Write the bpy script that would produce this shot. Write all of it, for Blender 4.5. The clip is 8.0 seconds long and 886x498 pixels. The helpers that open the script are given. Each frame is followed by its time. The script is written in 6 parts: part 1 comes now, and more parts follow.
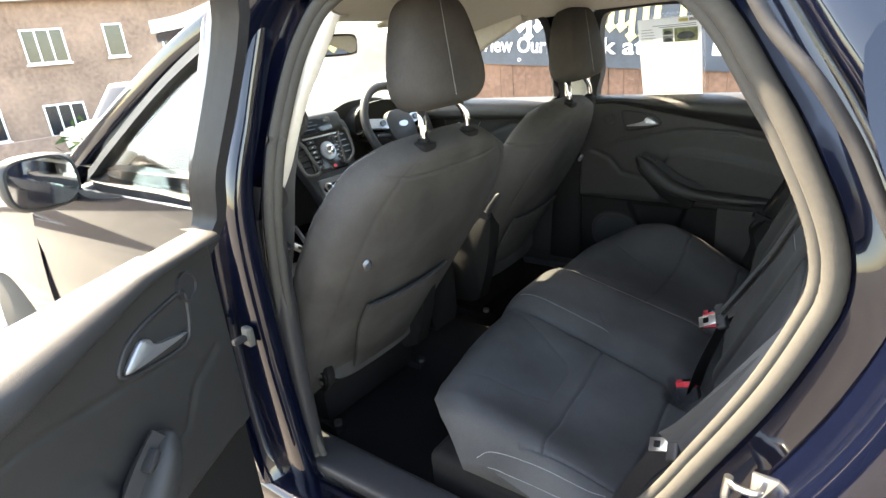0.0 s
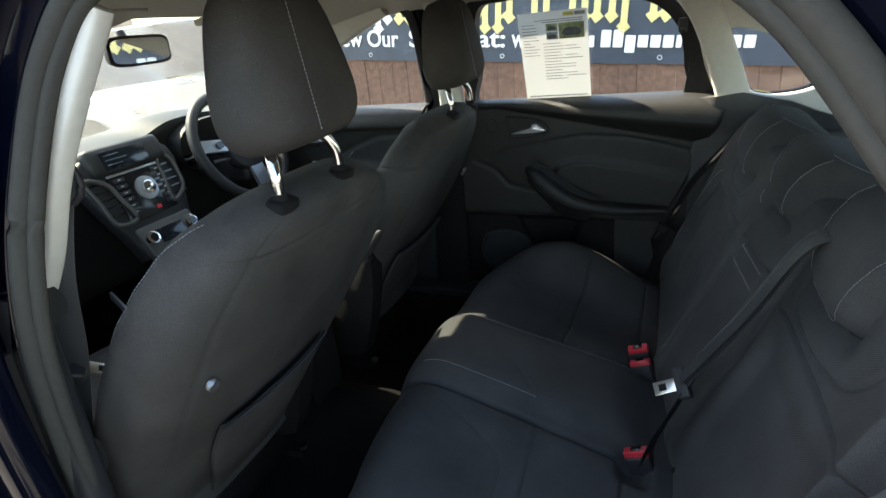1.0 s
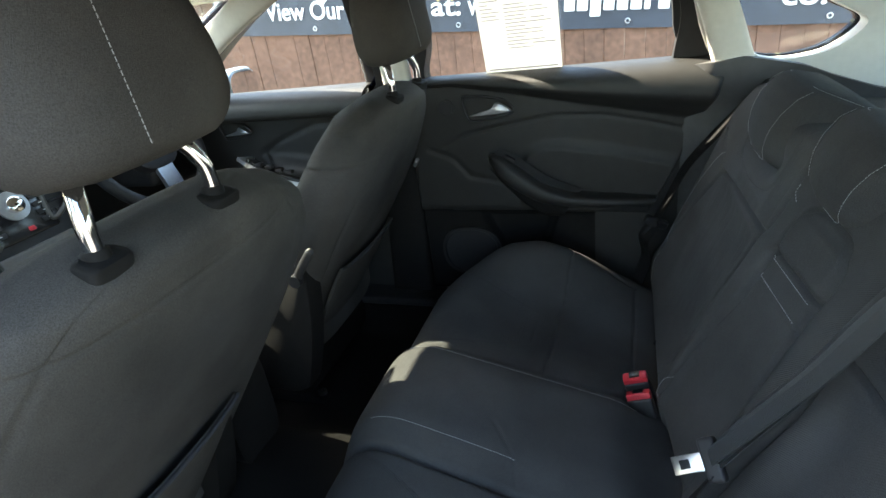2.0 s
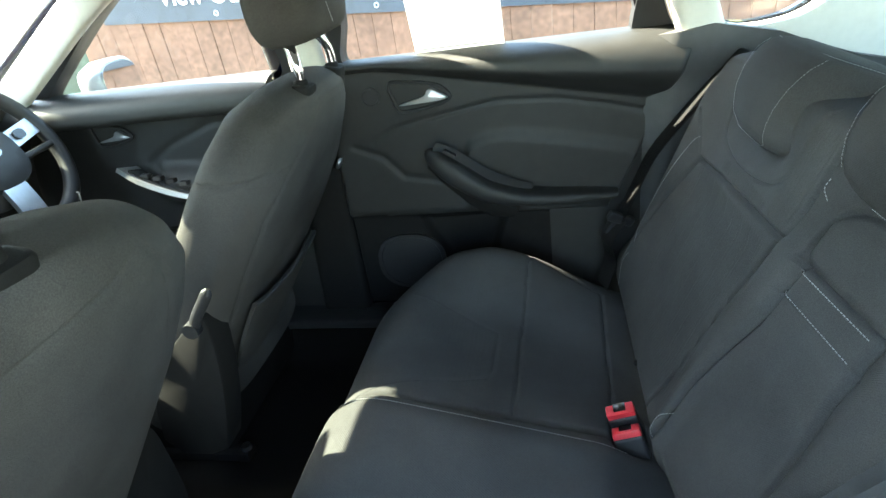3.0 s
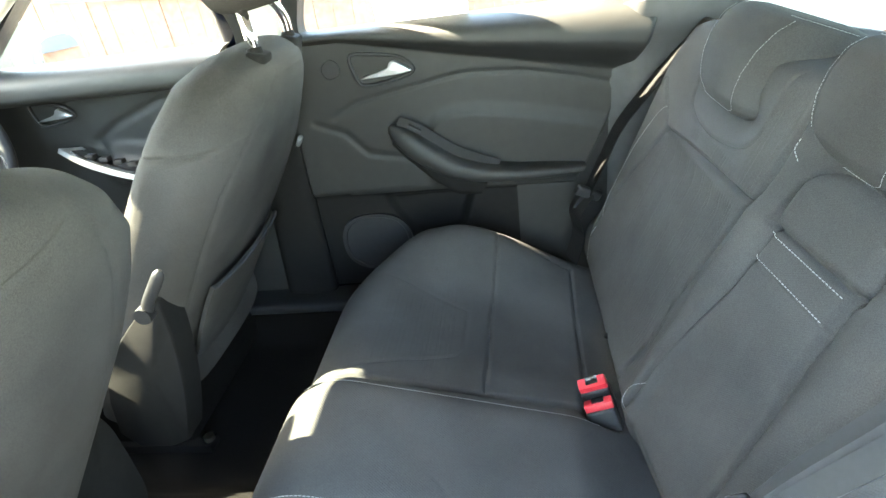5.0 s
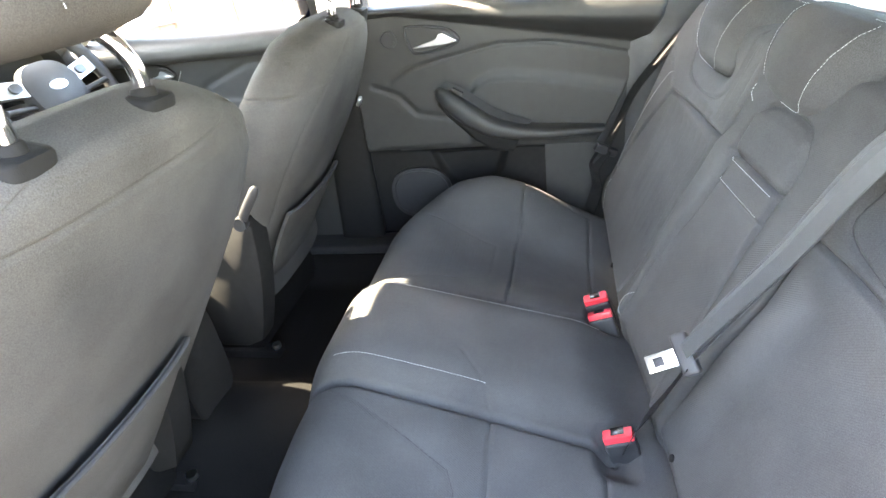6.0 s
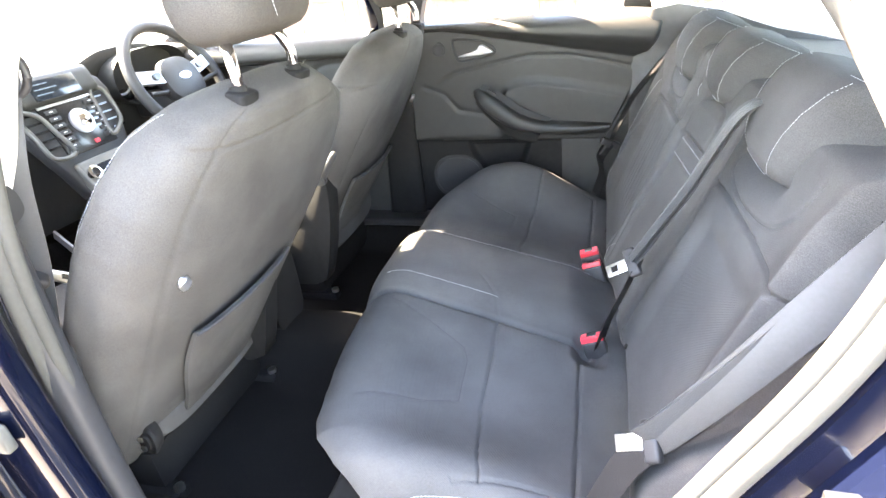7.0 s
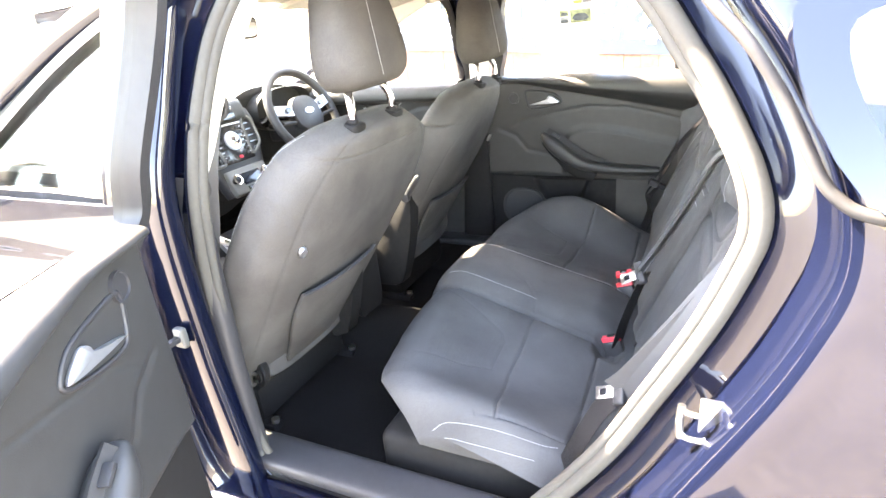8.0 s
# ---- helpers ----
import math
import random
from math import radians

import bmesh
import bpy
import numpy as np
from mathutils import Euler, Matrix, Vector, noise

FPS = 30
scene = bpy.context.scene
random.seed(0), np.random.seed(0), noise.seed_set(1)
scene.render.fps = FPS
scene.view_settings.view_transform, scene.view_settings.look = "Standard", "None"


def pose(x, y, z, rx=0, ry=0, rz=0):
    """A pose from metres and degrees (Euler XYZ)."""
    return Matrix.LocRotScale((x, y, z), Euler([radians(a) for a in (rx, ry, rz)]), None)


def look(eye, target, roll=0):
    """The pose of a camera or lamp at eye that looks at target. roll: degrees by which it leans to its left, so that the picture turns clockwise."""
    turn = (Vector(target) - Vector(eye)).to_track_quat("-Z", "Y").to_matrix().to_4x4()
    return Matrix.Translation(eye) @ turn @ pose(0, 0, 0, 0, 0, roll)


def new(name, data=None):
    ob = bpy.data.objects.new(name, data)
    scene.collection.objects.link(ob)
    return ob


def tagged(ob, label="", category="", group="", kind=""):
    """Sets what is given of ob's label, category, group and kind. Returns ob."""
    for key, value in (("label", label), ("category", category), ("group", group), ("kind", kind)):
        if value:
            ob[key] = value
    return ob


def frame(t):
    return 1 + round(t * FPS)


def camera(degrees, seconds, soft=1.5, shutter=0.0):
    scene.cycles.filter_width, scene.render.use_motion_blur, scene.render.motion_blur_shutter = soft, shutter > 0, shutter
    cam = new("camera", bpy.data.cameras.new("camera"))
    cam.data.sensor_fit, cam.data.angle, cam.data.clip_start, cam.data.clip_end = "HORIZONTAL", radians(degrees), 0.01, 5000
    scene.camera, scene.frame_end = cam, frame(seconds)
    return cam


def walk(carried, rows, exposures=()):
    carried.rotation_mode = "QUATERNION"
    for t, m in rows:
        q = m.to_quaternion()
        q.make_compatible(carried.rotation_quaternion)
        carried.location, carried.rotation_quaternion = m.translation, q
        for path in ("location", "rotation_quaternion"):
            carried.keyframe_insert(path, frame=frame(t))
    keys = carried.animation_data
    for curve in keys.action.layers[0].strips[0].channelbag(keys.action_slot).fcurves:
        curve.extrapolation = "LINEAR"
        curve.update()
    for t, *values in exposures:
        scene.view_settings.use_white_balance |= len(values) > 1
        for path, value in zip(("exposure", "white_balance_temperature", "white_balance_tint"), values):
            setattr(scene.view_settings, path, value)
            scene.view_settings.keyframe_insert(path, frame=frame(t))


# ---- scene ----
cam = camera(77.5, 8.0, soft=1.5)
# seconds, eye (m), target (m), lean (degrees)
PATH = [
    (0, (0.778, -1.412, 1.238), (-0.388, 0.059, 0.55), -5.4),
    (0.5, (0.665, -1.296, 1.217), (-0.334, 0.264, 0.463), -3.6),
    (1, (0.537, -1.105, 1.267), (-0.202, 0.59, 0.504), -6.1),
    (1.2, (0.492, -0.999, 1.271), (-0.199, 0.698, 0.47), -6.1),
    (2.3, (0.463, -0.741, 1.209), (-0.134, 0.958, 0.339), -9.0),
    (2.5, (0.448, -0.681, 1.197), (-0.082, 1.026, 0.3), -8.7),
    (3, (0.395, -0.572, 1.189), (-0.011, 1.152, 0.26), -8.9),
    (3.5, (0.392, -0.535, 1.183), (0.062, 1.213, 0.269), -9.0),
    (4, (0.389, -0.521, 1.173), (0.102, 1.245, 0.279), -8.6),
    (4.2, (0.386, -0.518, 1.17), (0.115, 1.248, 0.27), -8.3),
    (5.5, (0.386, -0.654, 1.15), (0.066, 1.038, 0.133), -7.9),
    (6, (0.428, -0.81, 1.152), (-0.001, 0.874, 0.162), -8.4),
    (6.5, (0.452, -0.95, 1.16), (-0.074, 0.706, 0.168), -7.7),
    (7, (0.525, -1.189, 1.181), (-0.028, 0.499, 0.262), -7.0),
    (7.5, (0.583, -1.383, 1.206), (-0.076, 0.308, 0.366), -6.5),
    (8, (0.709, -1.477, 1.229), (-0.136, 0.169, 0.471), -5.8),
]
walk(cam, [(t, look(eye, target, lean)) for t, eye, target, lean in PATH],
     exposures=[(0.0, 3.88, 8700, 12), (0.5, 2.95, 8100, 10), (1.0, 2.80, 7600, 7), (2.5, 3.98, 7600, 2), (3.0, 4.43, 7450, -2), (4.0, 4.95, 7400, -1), (5.5, 5.85, 8500, 7),
                (6.0, 5.98, 8500, 14), (6.5, 5.93, 8400, 16), (7.2, 6.1, 8600, 17), (8.0, 5.95, 8700, 18)])

# ---- light: clear day, sun ahead of the car, about 45 degrees high ----
SUN = Vector((-0.690, 0.06, 0.722)).normalized()
world = bpy.data.worlds.new("sky")
scene.world = world
world.use_nodes = True
wn = world.node_tree.nodes
sky = wn.new("ShaderNodeTexSky")
sky.sky_type = "NISHITA"
sky.sun_disc = False
sky.sun_elevation = math.asin(SUN.z)
sky.sun_rotation = math.atan2(SUN.x, SUN.y)
wn["Background"].inputs["Strength"].default_value = 0.15
world.node_tree.links.new(sky.outputs["Color"], wn["Background"].inputs["Color"])
sun = new("sun", bpy.data.lights.new("sun", "SUN"))
sun.data.energy, sun.data.angle, sun.data.color = 3.8, radians(0.53), (1.0, 0.95, 0.87)
sun.matrix_world = look(SUN * 20, (0, 0, 0))

# ---- materials ----
def material(name, color, rough=0.6, metal=0.0, vary=0.25, scale=40.0, bump=0.0, bump_scale=300.0, coat=0.0, stain=3.0, spec=0.5, weave=0.0):
    m = bpy.data.materials.new(name)
    m.use_nodes = True
    nt = m.node_tree
    n, k = nt.nodes, nt.links
    b = n["Principled BSDF"]
    tc = n.new("ShaderNodeTexCoord")
    fine, broad = n.new("ShaderNodeTexNoise"), n.new("ShaderNodeTexNoise")
    for tex, sc in ((fine, scale), (broad, stain)):
        tex.inputs["Scale"].default_value = sc
        tex.inputs["Detail"].default_value = 4
        k.new(tc.outputs["Object"], tex.inputs["Vector"])
    mix = n.new("ShaderNodeMath")
    mix.operation = "ADD"
    k.new(fine.outputs["Fac"], mix.inputs[0])
    k.new(broad.outputs["Fac"], mix.inputs[1])
    ramp = n.new("ShaderNodeMapRange")
    ramp.inputs["From Min"].default_value, ramp.inputs["From Max"].default_value = 0.7, 1.3
    ramp.inputs["To Min"].default_value, ramp.inputs["To Max"].default_value = 1 - vary, 1 + vary
    k.new(mix.outputs[0], ramp.inputs["Value"])
    tint = n.new("ShaderNodeVectorMath")
    tint.operation = "SCALE"
    tint.inputs[0].default_value = color[:3]
    k.new(ramp.outputs[0], tint.inputs["Scale"])
    k.new(tint.outputs[0], b.inputs["Base Color"])
    b.inputs["Roughness"].default_value, b.inputs["Metallic"].default_value = rough, metal
    b.inputs["Coat Weight"].default_value, b.inputs["Coat Roughness"].default_value = coat, 0.03
    b.inputs["Specular IOR Level"].default_value = spec
    if bump or weave:
        bm_ = n.new("ShaderNodeBump")
        bm_.inputs["Distance"].default_value = 0.001
        if weave:
            w1 = n.new("ShaderNodeTexWave")
            w1.wave_type, w1.bands_direction = "BANDS", "DIAGONAL"
            w1.inputs["Scale"].default_value = weave
            w1.inputs["Distortion"].default_value = 2.0
            w1.inputs["Detail Scale"].default_value = 6.0
            k.new(tc.outputs["Object"], w1.inputs["Vector"])
            src = w1.outputs["Fac"]
            bm_.inputs["Strength"].default_value = bump or 0.4
        else:
            gr = n.new("ShaderNodeTexNoise")
            gr.inputs["Scale"].default_value = bump_scale
            gr.inputs["Detail"].default_value = 2
            k.new(tc.outputs["Object"], gr.inputs["Vector"])
            src = gr.outputs["Fac"]
            bm_.inputs["Strength"].default_value = bump
        k.new(src, bm_.inputs["Height"])
        k.new(bm_.outputs["Normal"], b.inputs["Normal"])
    return m


def pane_glass(name, tint, gloss=0.03, haze=0.0):
    m = bpy.data.materials.new(name)
    m.use_nodes = True
    n, k = m.node_tree.nodes, m.node_tree.links
    n.remove(n["Principled BSDF"])
    tr, gl, mx, fr = (n.new("ShaderNode" + s) for s in ("BsdfTransparent", "BsdfGlossy", "MixShader", "LayerWeight"))
    pw, sc = n.new("ShaderNodeMath"), n.new("ShaderNodeMath")
    pw.operation, sc.operation = "POWER", "MULTIPLY_ADD"
    pw.inputs[1].default_value = 5.0
    sc.inputs[1].default_value, sc.inputs[2].default_value = 0.9, 0.025
    tr.inputs["Color"].default_value = (*tint, 1)
    gl.inputs["Roughness"].default_value = gloss
    fr.inputs["Blend"].default_value = 0.5
    k.new(fr.outputs["Facing"], pw.inputs[0])
    k.new(pw.outputs[0], sc.inputs[0])
    k.new(sc.outputs[0], mx.inputs[0])
    k.new(tr.outputs[0], mx.inputs[1])
    k.new(gl.outputs[0], mx.inputs[2])
    # pale translucent film whitens the pane, standing for glare
    if haze:
        film, dm, nz, mr = (n.new("ShaderNode" + s) for s in ("BsdfTranslucent", "MixShader", "TexNoise", "MapRange"))
        film.inputs["Color"].default_value = (0.8, 0.79, 0.76, 1)
        nz.inputs["Scale"].default_value = 7.0
        mr.inputs["To Min"].default_value, mr.inputs["To Max"].default_value = haze * 0.6, haze * 1.4
        k.new(nz.outputs[0], mr.inputs["Value"])
        k.new(mr.outputs[0], dm.inputs[0])
        k.new(mx.outputs[0], dm.inputs[1])
        k.new(film.outputs[0], dm.inputs[2])
        mx = dm
    k.new(mx.outputs[0], n["Material Output"].inputs["Surface"])
    return m


FABRIC = material("fabric_charcoal", (0.0515, 0.0485, 0.0465), 0.95, vary=0.42, scale=700, stain=6, bump=0.8, bump_scale=1100, spec=0.15)
INSERT = material("fabric_insert", (0.052, 0.052, 0.053), 0.92, vary=0.40, scale=900, stain=5, bump=0.22, weave=150, spec=0.15)
COVER = material("hinge_cover_black", (0.010, 0.0095, 0.0095), 0.75, vary=0.2, scale=60, bump=0.25, bump_scale=900, spec=0.12)
THREAD = material("thread_grey", (0.26, 0.26, 0.265), 0.8, vary=0.2, scale=300)
# near-black cloth for drawn crease shade, and for the gear gaiter
SEAM = material("seam_shadow_fabric", (0.02, 0.02, 0.022), 0.95, vary=0.2, scale=300)
PLASTIC = material("plastic_black", (0.020, 0.020, 0.022), 0.5, vary=0.15, scale=60, bump=0.25, bump_scale=900, spec=0.35)
# lighter trim plastic; skylight on the far quarter is put into its colour
QUARTERLIT = material("plastic_quarter_trim_lit", (0.06, 0.06, 0.062), 0.6, vary=0.15, scale=40, bump=0.35, bump_scale=700)
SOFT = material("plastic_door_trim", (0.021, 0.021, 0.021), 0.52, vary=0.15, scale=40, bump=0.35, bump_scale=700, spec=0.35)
GLOSSBLACK = material("gloss_black", (0.012, 0.012, 0.014), 0.15, vary=0.1)
LINER = material("headlining_grey", (0.52, 0.5, 0.45), 0.9, vary=0.06, scale=150, bump=0.15, bump_scale=800)
CREAM = material("pillar_trim_grey", (0.58, 0.56, 0.51), 0.65, vary=0.05, scale=60, bump=0.2, bump_scale=900)
SEALGREY = material("seal_flocked_grey", (0.036, 0.034, 0.029), 0.9, vary=0.12, scale=120, bump=0.3, bump_scale=600)
CHROME = material("chrome", (0.75, 0.75, 0.76), 0.08, 1.0, vary=0.04)
SATIN = material("satin_silver", (0.40, 0.41, 0.43), 0.36, 0.85, vary=0.06, scale=80)
STEEL = material("zinc_steel", (0.6, 0.6, 0.58), 0.28, 1.0, vary=0.15, scale=60)
PAINT = material("car_paint_blue", (0.0018, 0.0029, 0.0088), 0.20, 0.15, vary=0.12, scale=500, coat=0.8, spec=0.12)
RUBBER = material("rubber_black", (0.018, 0.018, 0.019), 0.75, vary=0.2, scale=80, bump=0.2, spec=0.3)
RED = material("buckle_red", (0.62, 0.03, 0.045), 0.4, vary=0.08)
CARPET = material("carpet_black", (0.0075, 0.0069, 0.0067), 1.0, vary=0.4, scale=400, bump=0.8, bump_scale=500, spec=0.1)
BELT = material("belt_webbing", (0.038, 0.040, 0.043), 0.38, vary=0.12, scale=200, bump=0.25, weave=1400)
# dark copy of the webbing for belt runs in shade
BELTSHADE = material("belt_webbing_shaded", (0.008, 0.008, 0.009), 0.5, vary=0.12, scale=200, bump=0.25, weave=1400, spec=0.2)
SATINGREY = material("moulded_grey", (0.07, 0.068, 0.062), 0.5, vary=0.1, scale=60, bump=0.2, bump_scale=900)
INK = material("ink_grey", (0.25, 0.25, 0.26), 0.8)
PRINTGREEN = material("print_green", (0.26, 0.32, 0.20), 0.7, vary=0.6, scale=60)
PRINTBLUE = material("print_grey_blue", (0.3, 0.36, 0.4), 0.7, vary=0.4, scale=60)
PRINTDARK = material("print_dark_blue", (0.10, 0.13, 0.16), 0.7, vary=0.5, scale=90)
PRINTYELLOW = material("print_yellow", (0.5, 0.45, 0.12), 0.7)
PAPERTHIN = bpy.data.materials.new("paper_backlit")
PAPERTHIN.use_nodes = True
pn_, pl_ = PAPERTHIN.node_tree.nodes, PAPERTHIN.node_tree.links
pt_, pm_ = pn_.new("ShaderNodeBsdfTranslucent"), pn_.new("ShaderNodeMixShader")
pt_.inputs["Color"].default_value = (0.75, 0.75, 0.72, 1)
pn_["Principled BSDF"].inputs["Base Color"].default_value = (0.8, 0.8, 0.78, 1)
pn_["Principled BSDF"].inputs["Roughness"].default_value = 0.7
pm_.inputs[0].default_value = 0.55
pl_.new(pn_["Principled BSDF"].outputs[0], pm_.inputs[1])
pl_.new(pt_.outputs[0], pm_.inputs[2])
pl_.new(pm_.outputs[0], pn_["Material Output"].inputs["Surface"])
GLASS = pane_glass("window_glass", (0.94, 0.96, 0.95))
# windscreen glare is put in as a faint translucent film
SCREENGLASS = pane_glass("windscreen_glass", (0.82, 0.85, 0.83), haze=0.034)
GLASSDARK = pane_glass("tinted_glass", (0.70, 0.74, 0.72))
MIRROR = material("mirror_silver", (0.85, 0.86, 0.87), 0.02, 1.0, vary=0.01)
SCREEN = material("screen_dark", (0.01, 0.014, 0.02), 0.12, vary=0.1)
LEGEND = material("legend_white", (0.75, 0.75, 0.75), 0.5)
FENCE = material("fence_brown", (0.17, 0.092, 0.062), 0.85, vary=0.4, scale=25, stain=2.5, bump=0.5, bump_scale=80)
BANNER = material("banner_navy", (0.045, 0.055, 0.075), 0.45, vary=0.2, scale=14, bump=0.3, bump_scale=20)
WHITE = material("banner_white", (0.8, 0.8, 0.78), 0.5, vary=0.04)
GOLD = material("banner_gold", (0.72, 0.6, 0.25), 0.5, vary=0.08)
PAVING = material("block_paving", (0.145, 0.132, 0.118), 0.9, vary=0.3, scale=18, stain=0.7, bump=0.5, bump_scale=60)
TARMAC = material("tarmac", (0.06, 0.06, 0.062), 0.9, vary=0.3, scale=60, bump=0.4, bump_scale=120)
BRICK = material("brick_brown", (0.26, 0.17, 0.13), 0.9, vary=0.3, scale=9, stain=0.8, bump=0.4, bump_scale=30)
ROOFTILE = material("roof_tiles", (0.12, 0.09, 0.08), 0.85, vary=0.3, scale=6)
FRAMEWHITE = material("window_upvc", (0.78, 0.78, 0.77), 0.4, vary=0.04)
YELLOW = material("sign_yellow", (0.85, 0.6, 0.03), 0.45, vary=0.06)
LEAF = material("hedge_leaf", (0.03, 0.055, 0.018), 0.8, vary=0.5, scale=20, spec=0.1)
VANGREEN = material("car_paint_dark_green", (0.03, 0.06, 0.045), 0.3, 0.3, coat=1.0)
CARSILVER = material("car_paint_silver", (0.5, 0.52, 0.53), 0.3, 0.7, coat=1.0)
TYRE = material("tyre", (0.02, 0.02, 0.02), 0.9, bump=0.4)


BLOCK = material("paving_block_tan", (0.23, 0.20, 0.175), 0.9, vary=0.25, scale=30, stain=5, bump=0.5, bump_scale=120)
bn_, bl_ = BLOCK.node_tree.nodes, BLOCK.node_tree.links
oi_, hs_v, mr_ = bn_.new("ShaderNodeObjectInfo"), bn_.new("ShaderNodeHueSaturation"), bn_.new("ShaderNodeMapRange")
mr_.inputs["To Min"].default_value, mr_.inputs["To Max"].default_value = 0.75, 1.2
bl_.new(oi_.outputs["Random"], mr_.inputs["Value"])
bl_.new(mr_.outputs[0], hs_v.inputs["Value"])
src_ = bn_["Principled BSDF"].inputs["Base Color"].links[0].from_socket
bl_.new(src_, hs_v.inputs["Color"])
bl_.new(hs_v.outputs[0], bn_["Principled BSDF"].inputs["Base Color"])
# ---- building helpers ----
def to_object(name, bm, mat, smooth=True):
    me = bpy.data.meshes.new(name)
    bmesh.ops.recalc_face_normals(bm, faces=bm.faces)
    bm.to_mesh(me)
    bm.free()
    me.materials.append(mat)
    if smooth:
        me.shade_smooth()
        me.set_sharp_from_angle(angle=radians(50))
    return new(name, me)


def part(name, bm, mat, parent=None, label="", smooth=True):
    ob = to_object(name, bm, mat, smooth)
    ob.parent = parent
    if label:
        ob["label"] = label
    return ob


def thing(name, label, category, kind="", group="", at=(0, 0, 0)):
    ob = new(name)
    ob.location = at
    ob.empty_display_size = 0.05
    return tagged(ob, label, category, group, kind)


def box(x0, x1, y0, y1, z0, z1, bevel=0.0, seg=2, bm=None):
    own = bmesh.new()
    bmesh.ops.create_cube(own, size=1.0)
    for v in own.verts:
        v.co = Vector(((x0 + x1) / 2 + v.co.x * (x1 - x0), (y0 + y1) / 2 + v.co.y * (y1 - y0), (z0 + z1) / 2 + v.co.z * (z1 - z0)))
    if bevel:
        bmesh.ops.bevel(own, geom=own.edges[:], offset=bevel, segments=seg, profile=0.6, affect="EDGES")
    if bm is None:
        return own
    me = bpy.data.meshes.new("tmp")
    own.to_mesh(me)
    own.free()
    bm.from_mesh(me)
    bpy.data.meshes.remove(me)
    return bm


def join(bm, other, m=None):
    if m is not None:
        bmesh.ops.transform(other, matrix=m, verts=other.verts)
    me = bpy.data.meshes.new("tmp")
    other.to_mesh(me)
    other.free()
    bm.from_mesh(me)
    bpy.data.meshes.remove(me)
    return bm


def moved(bm, m):
    bmesh.ops.transform(bm, matrix=m, verts=bm.verts)
    return bm


def from_grid(P, close_u=False, close_v=False, bm=None):
    """A quad sheet through the points P[u][v]."""
    bm = bm or bmesh.new()
    nu, nv = P.shape[:2]
    vs = [[bm.verts.new(P[i, j]) for j in range(nv)] for i in range(nu)]
    for i in range(nu if close_u else nu - 1):
        for j in range(nv if close_v else nv - 1):
            a, b = (i + 1) % nu, (j + 1) % nv
            bm.faces.new((vs[i][j], vs[a][j], vs[a][b], vs[i][b]))
    return bm, vs


def slab(front, back):
    """A closed solid between two sheets of the same size."""
    bm, a = from_grid(front)
    bm, b = from_grid(back, bm=bm)
    nu, nv = front.shape[:2]
    rim = [(i, 0) for i in range(nu)] + [(nu - 1, j) for j in range(1, nv)] + [(i, nv - 1) for i in range(nu - 2, -1, -1)] + [(0, j) for j in range(nv - 2, 0, -1)]
    for k in range(len(rim)):
        (i, j), (u, v) = rim[k], rim[(k + 1) % len(rim)]
        bm.faces.new((a[i][j], a[u][v], b[u][v], b[i][j]))
    return bm


def loft(rings):
    """A closed body through rings of points, with domed ends."""
    P = np.array(rings, float)
    bm, vs = from_grid(P, close_v=True)
    for ring, row in ((P[0], vs[0]), (P[-1], vs[-1])):
        c = bm.verts.new(ring.mean(axis=0))
        for j in range(len(row)):
            bm.faces.new((row[j], row[(j + 1) % len(row)], c))
    return bm


def oval(cx, cy, cz, a, b, power=2.5, n=28, up=(0, 0, 1), side=(0, 1, 0)):
    """A superellipse ring with half sizes a along side and b along up."""
    t = np.linspace(0, 2 * math.pi, n, endpoint=False)
    c, s = np.cos(t), np.sin(t)
    u = np.sign(c) * np.abs(c) ** (2 / power) * a
    w = np.sign(s) * np.abs(s) ** (2 / power) * b
    return np.array((cx, cy, cz)) + u[:, None] * np.array(side) + w[:, None] * np.array(up)


def curve_points(keys, n=10, closed=False):
    """A smooth line through the key points."""
    K = np.array(keys, float)
    m = len(K)
    out = []
    for i in range(m if closed else m - 1):
        p1, p2 = K[i], K[(i + 1) % m]
        p0 = K[i - 1] if (closed or i > 0) else 2 * p1 - p2
        p3 = K[(i + 2) % m] if (closed or i + 2 < m) else 2 * p2 - p1
        for t in np.linspace(0, 1, n, endpoint=False):
            out.append(0.5 * (2 * p1 + (p2 - p0) * t + (2 * p0 - 5 * p1 + 4 * p2 - p3) * t * t + (3 * p1 - p0 - 3 * p2 + p3) * t ** 3))
    if not closed:
        out.append(K[-1])
    return np.array(out)


def tube(points, r, n=10, closed=False, flat=1.0, up=None, bm=None):
    """A round or flattened bar swept along points. flat: its thickness along up against its width."""
    P = np.array(points, float)
    T = np.gradient(P, axis=0) if not closed else np.roll(P, -1, 0) - np.roll(P, 1, 0)
    T /= np.linalg.norm(T, axis=1)[:, None] + 1e-12
    ref = np.array(up if up is not None else (0.13, 0.31, 0.94), float)
    rings = []
    R = np.broadcast_to(np.asarray(r, float), (len(P),))
    for p, t, rr in zip(P, T, R):
        a = np.cross(t, ref)
        a /= np.linalg.norm(a) + 1e-9
        b = np.cross(a, t)
        ang = np.linspace(0, 2 * math.pi, n, endpoint=False)
        rings.append(p + rr * (np.cos(ang)[:, None] * a + flat * np.sin(ang)[:, None] * b))
    P = np.array(rings)
    if bm is None:
        bm = bmesh.new()
    bm, vs = from_grid(P, close_u=closed, close_v=True, bm=bm)
    if not closed:
        bm.faces.new(vs[0])
        bm.faces.new(vs[-1])
    return bm


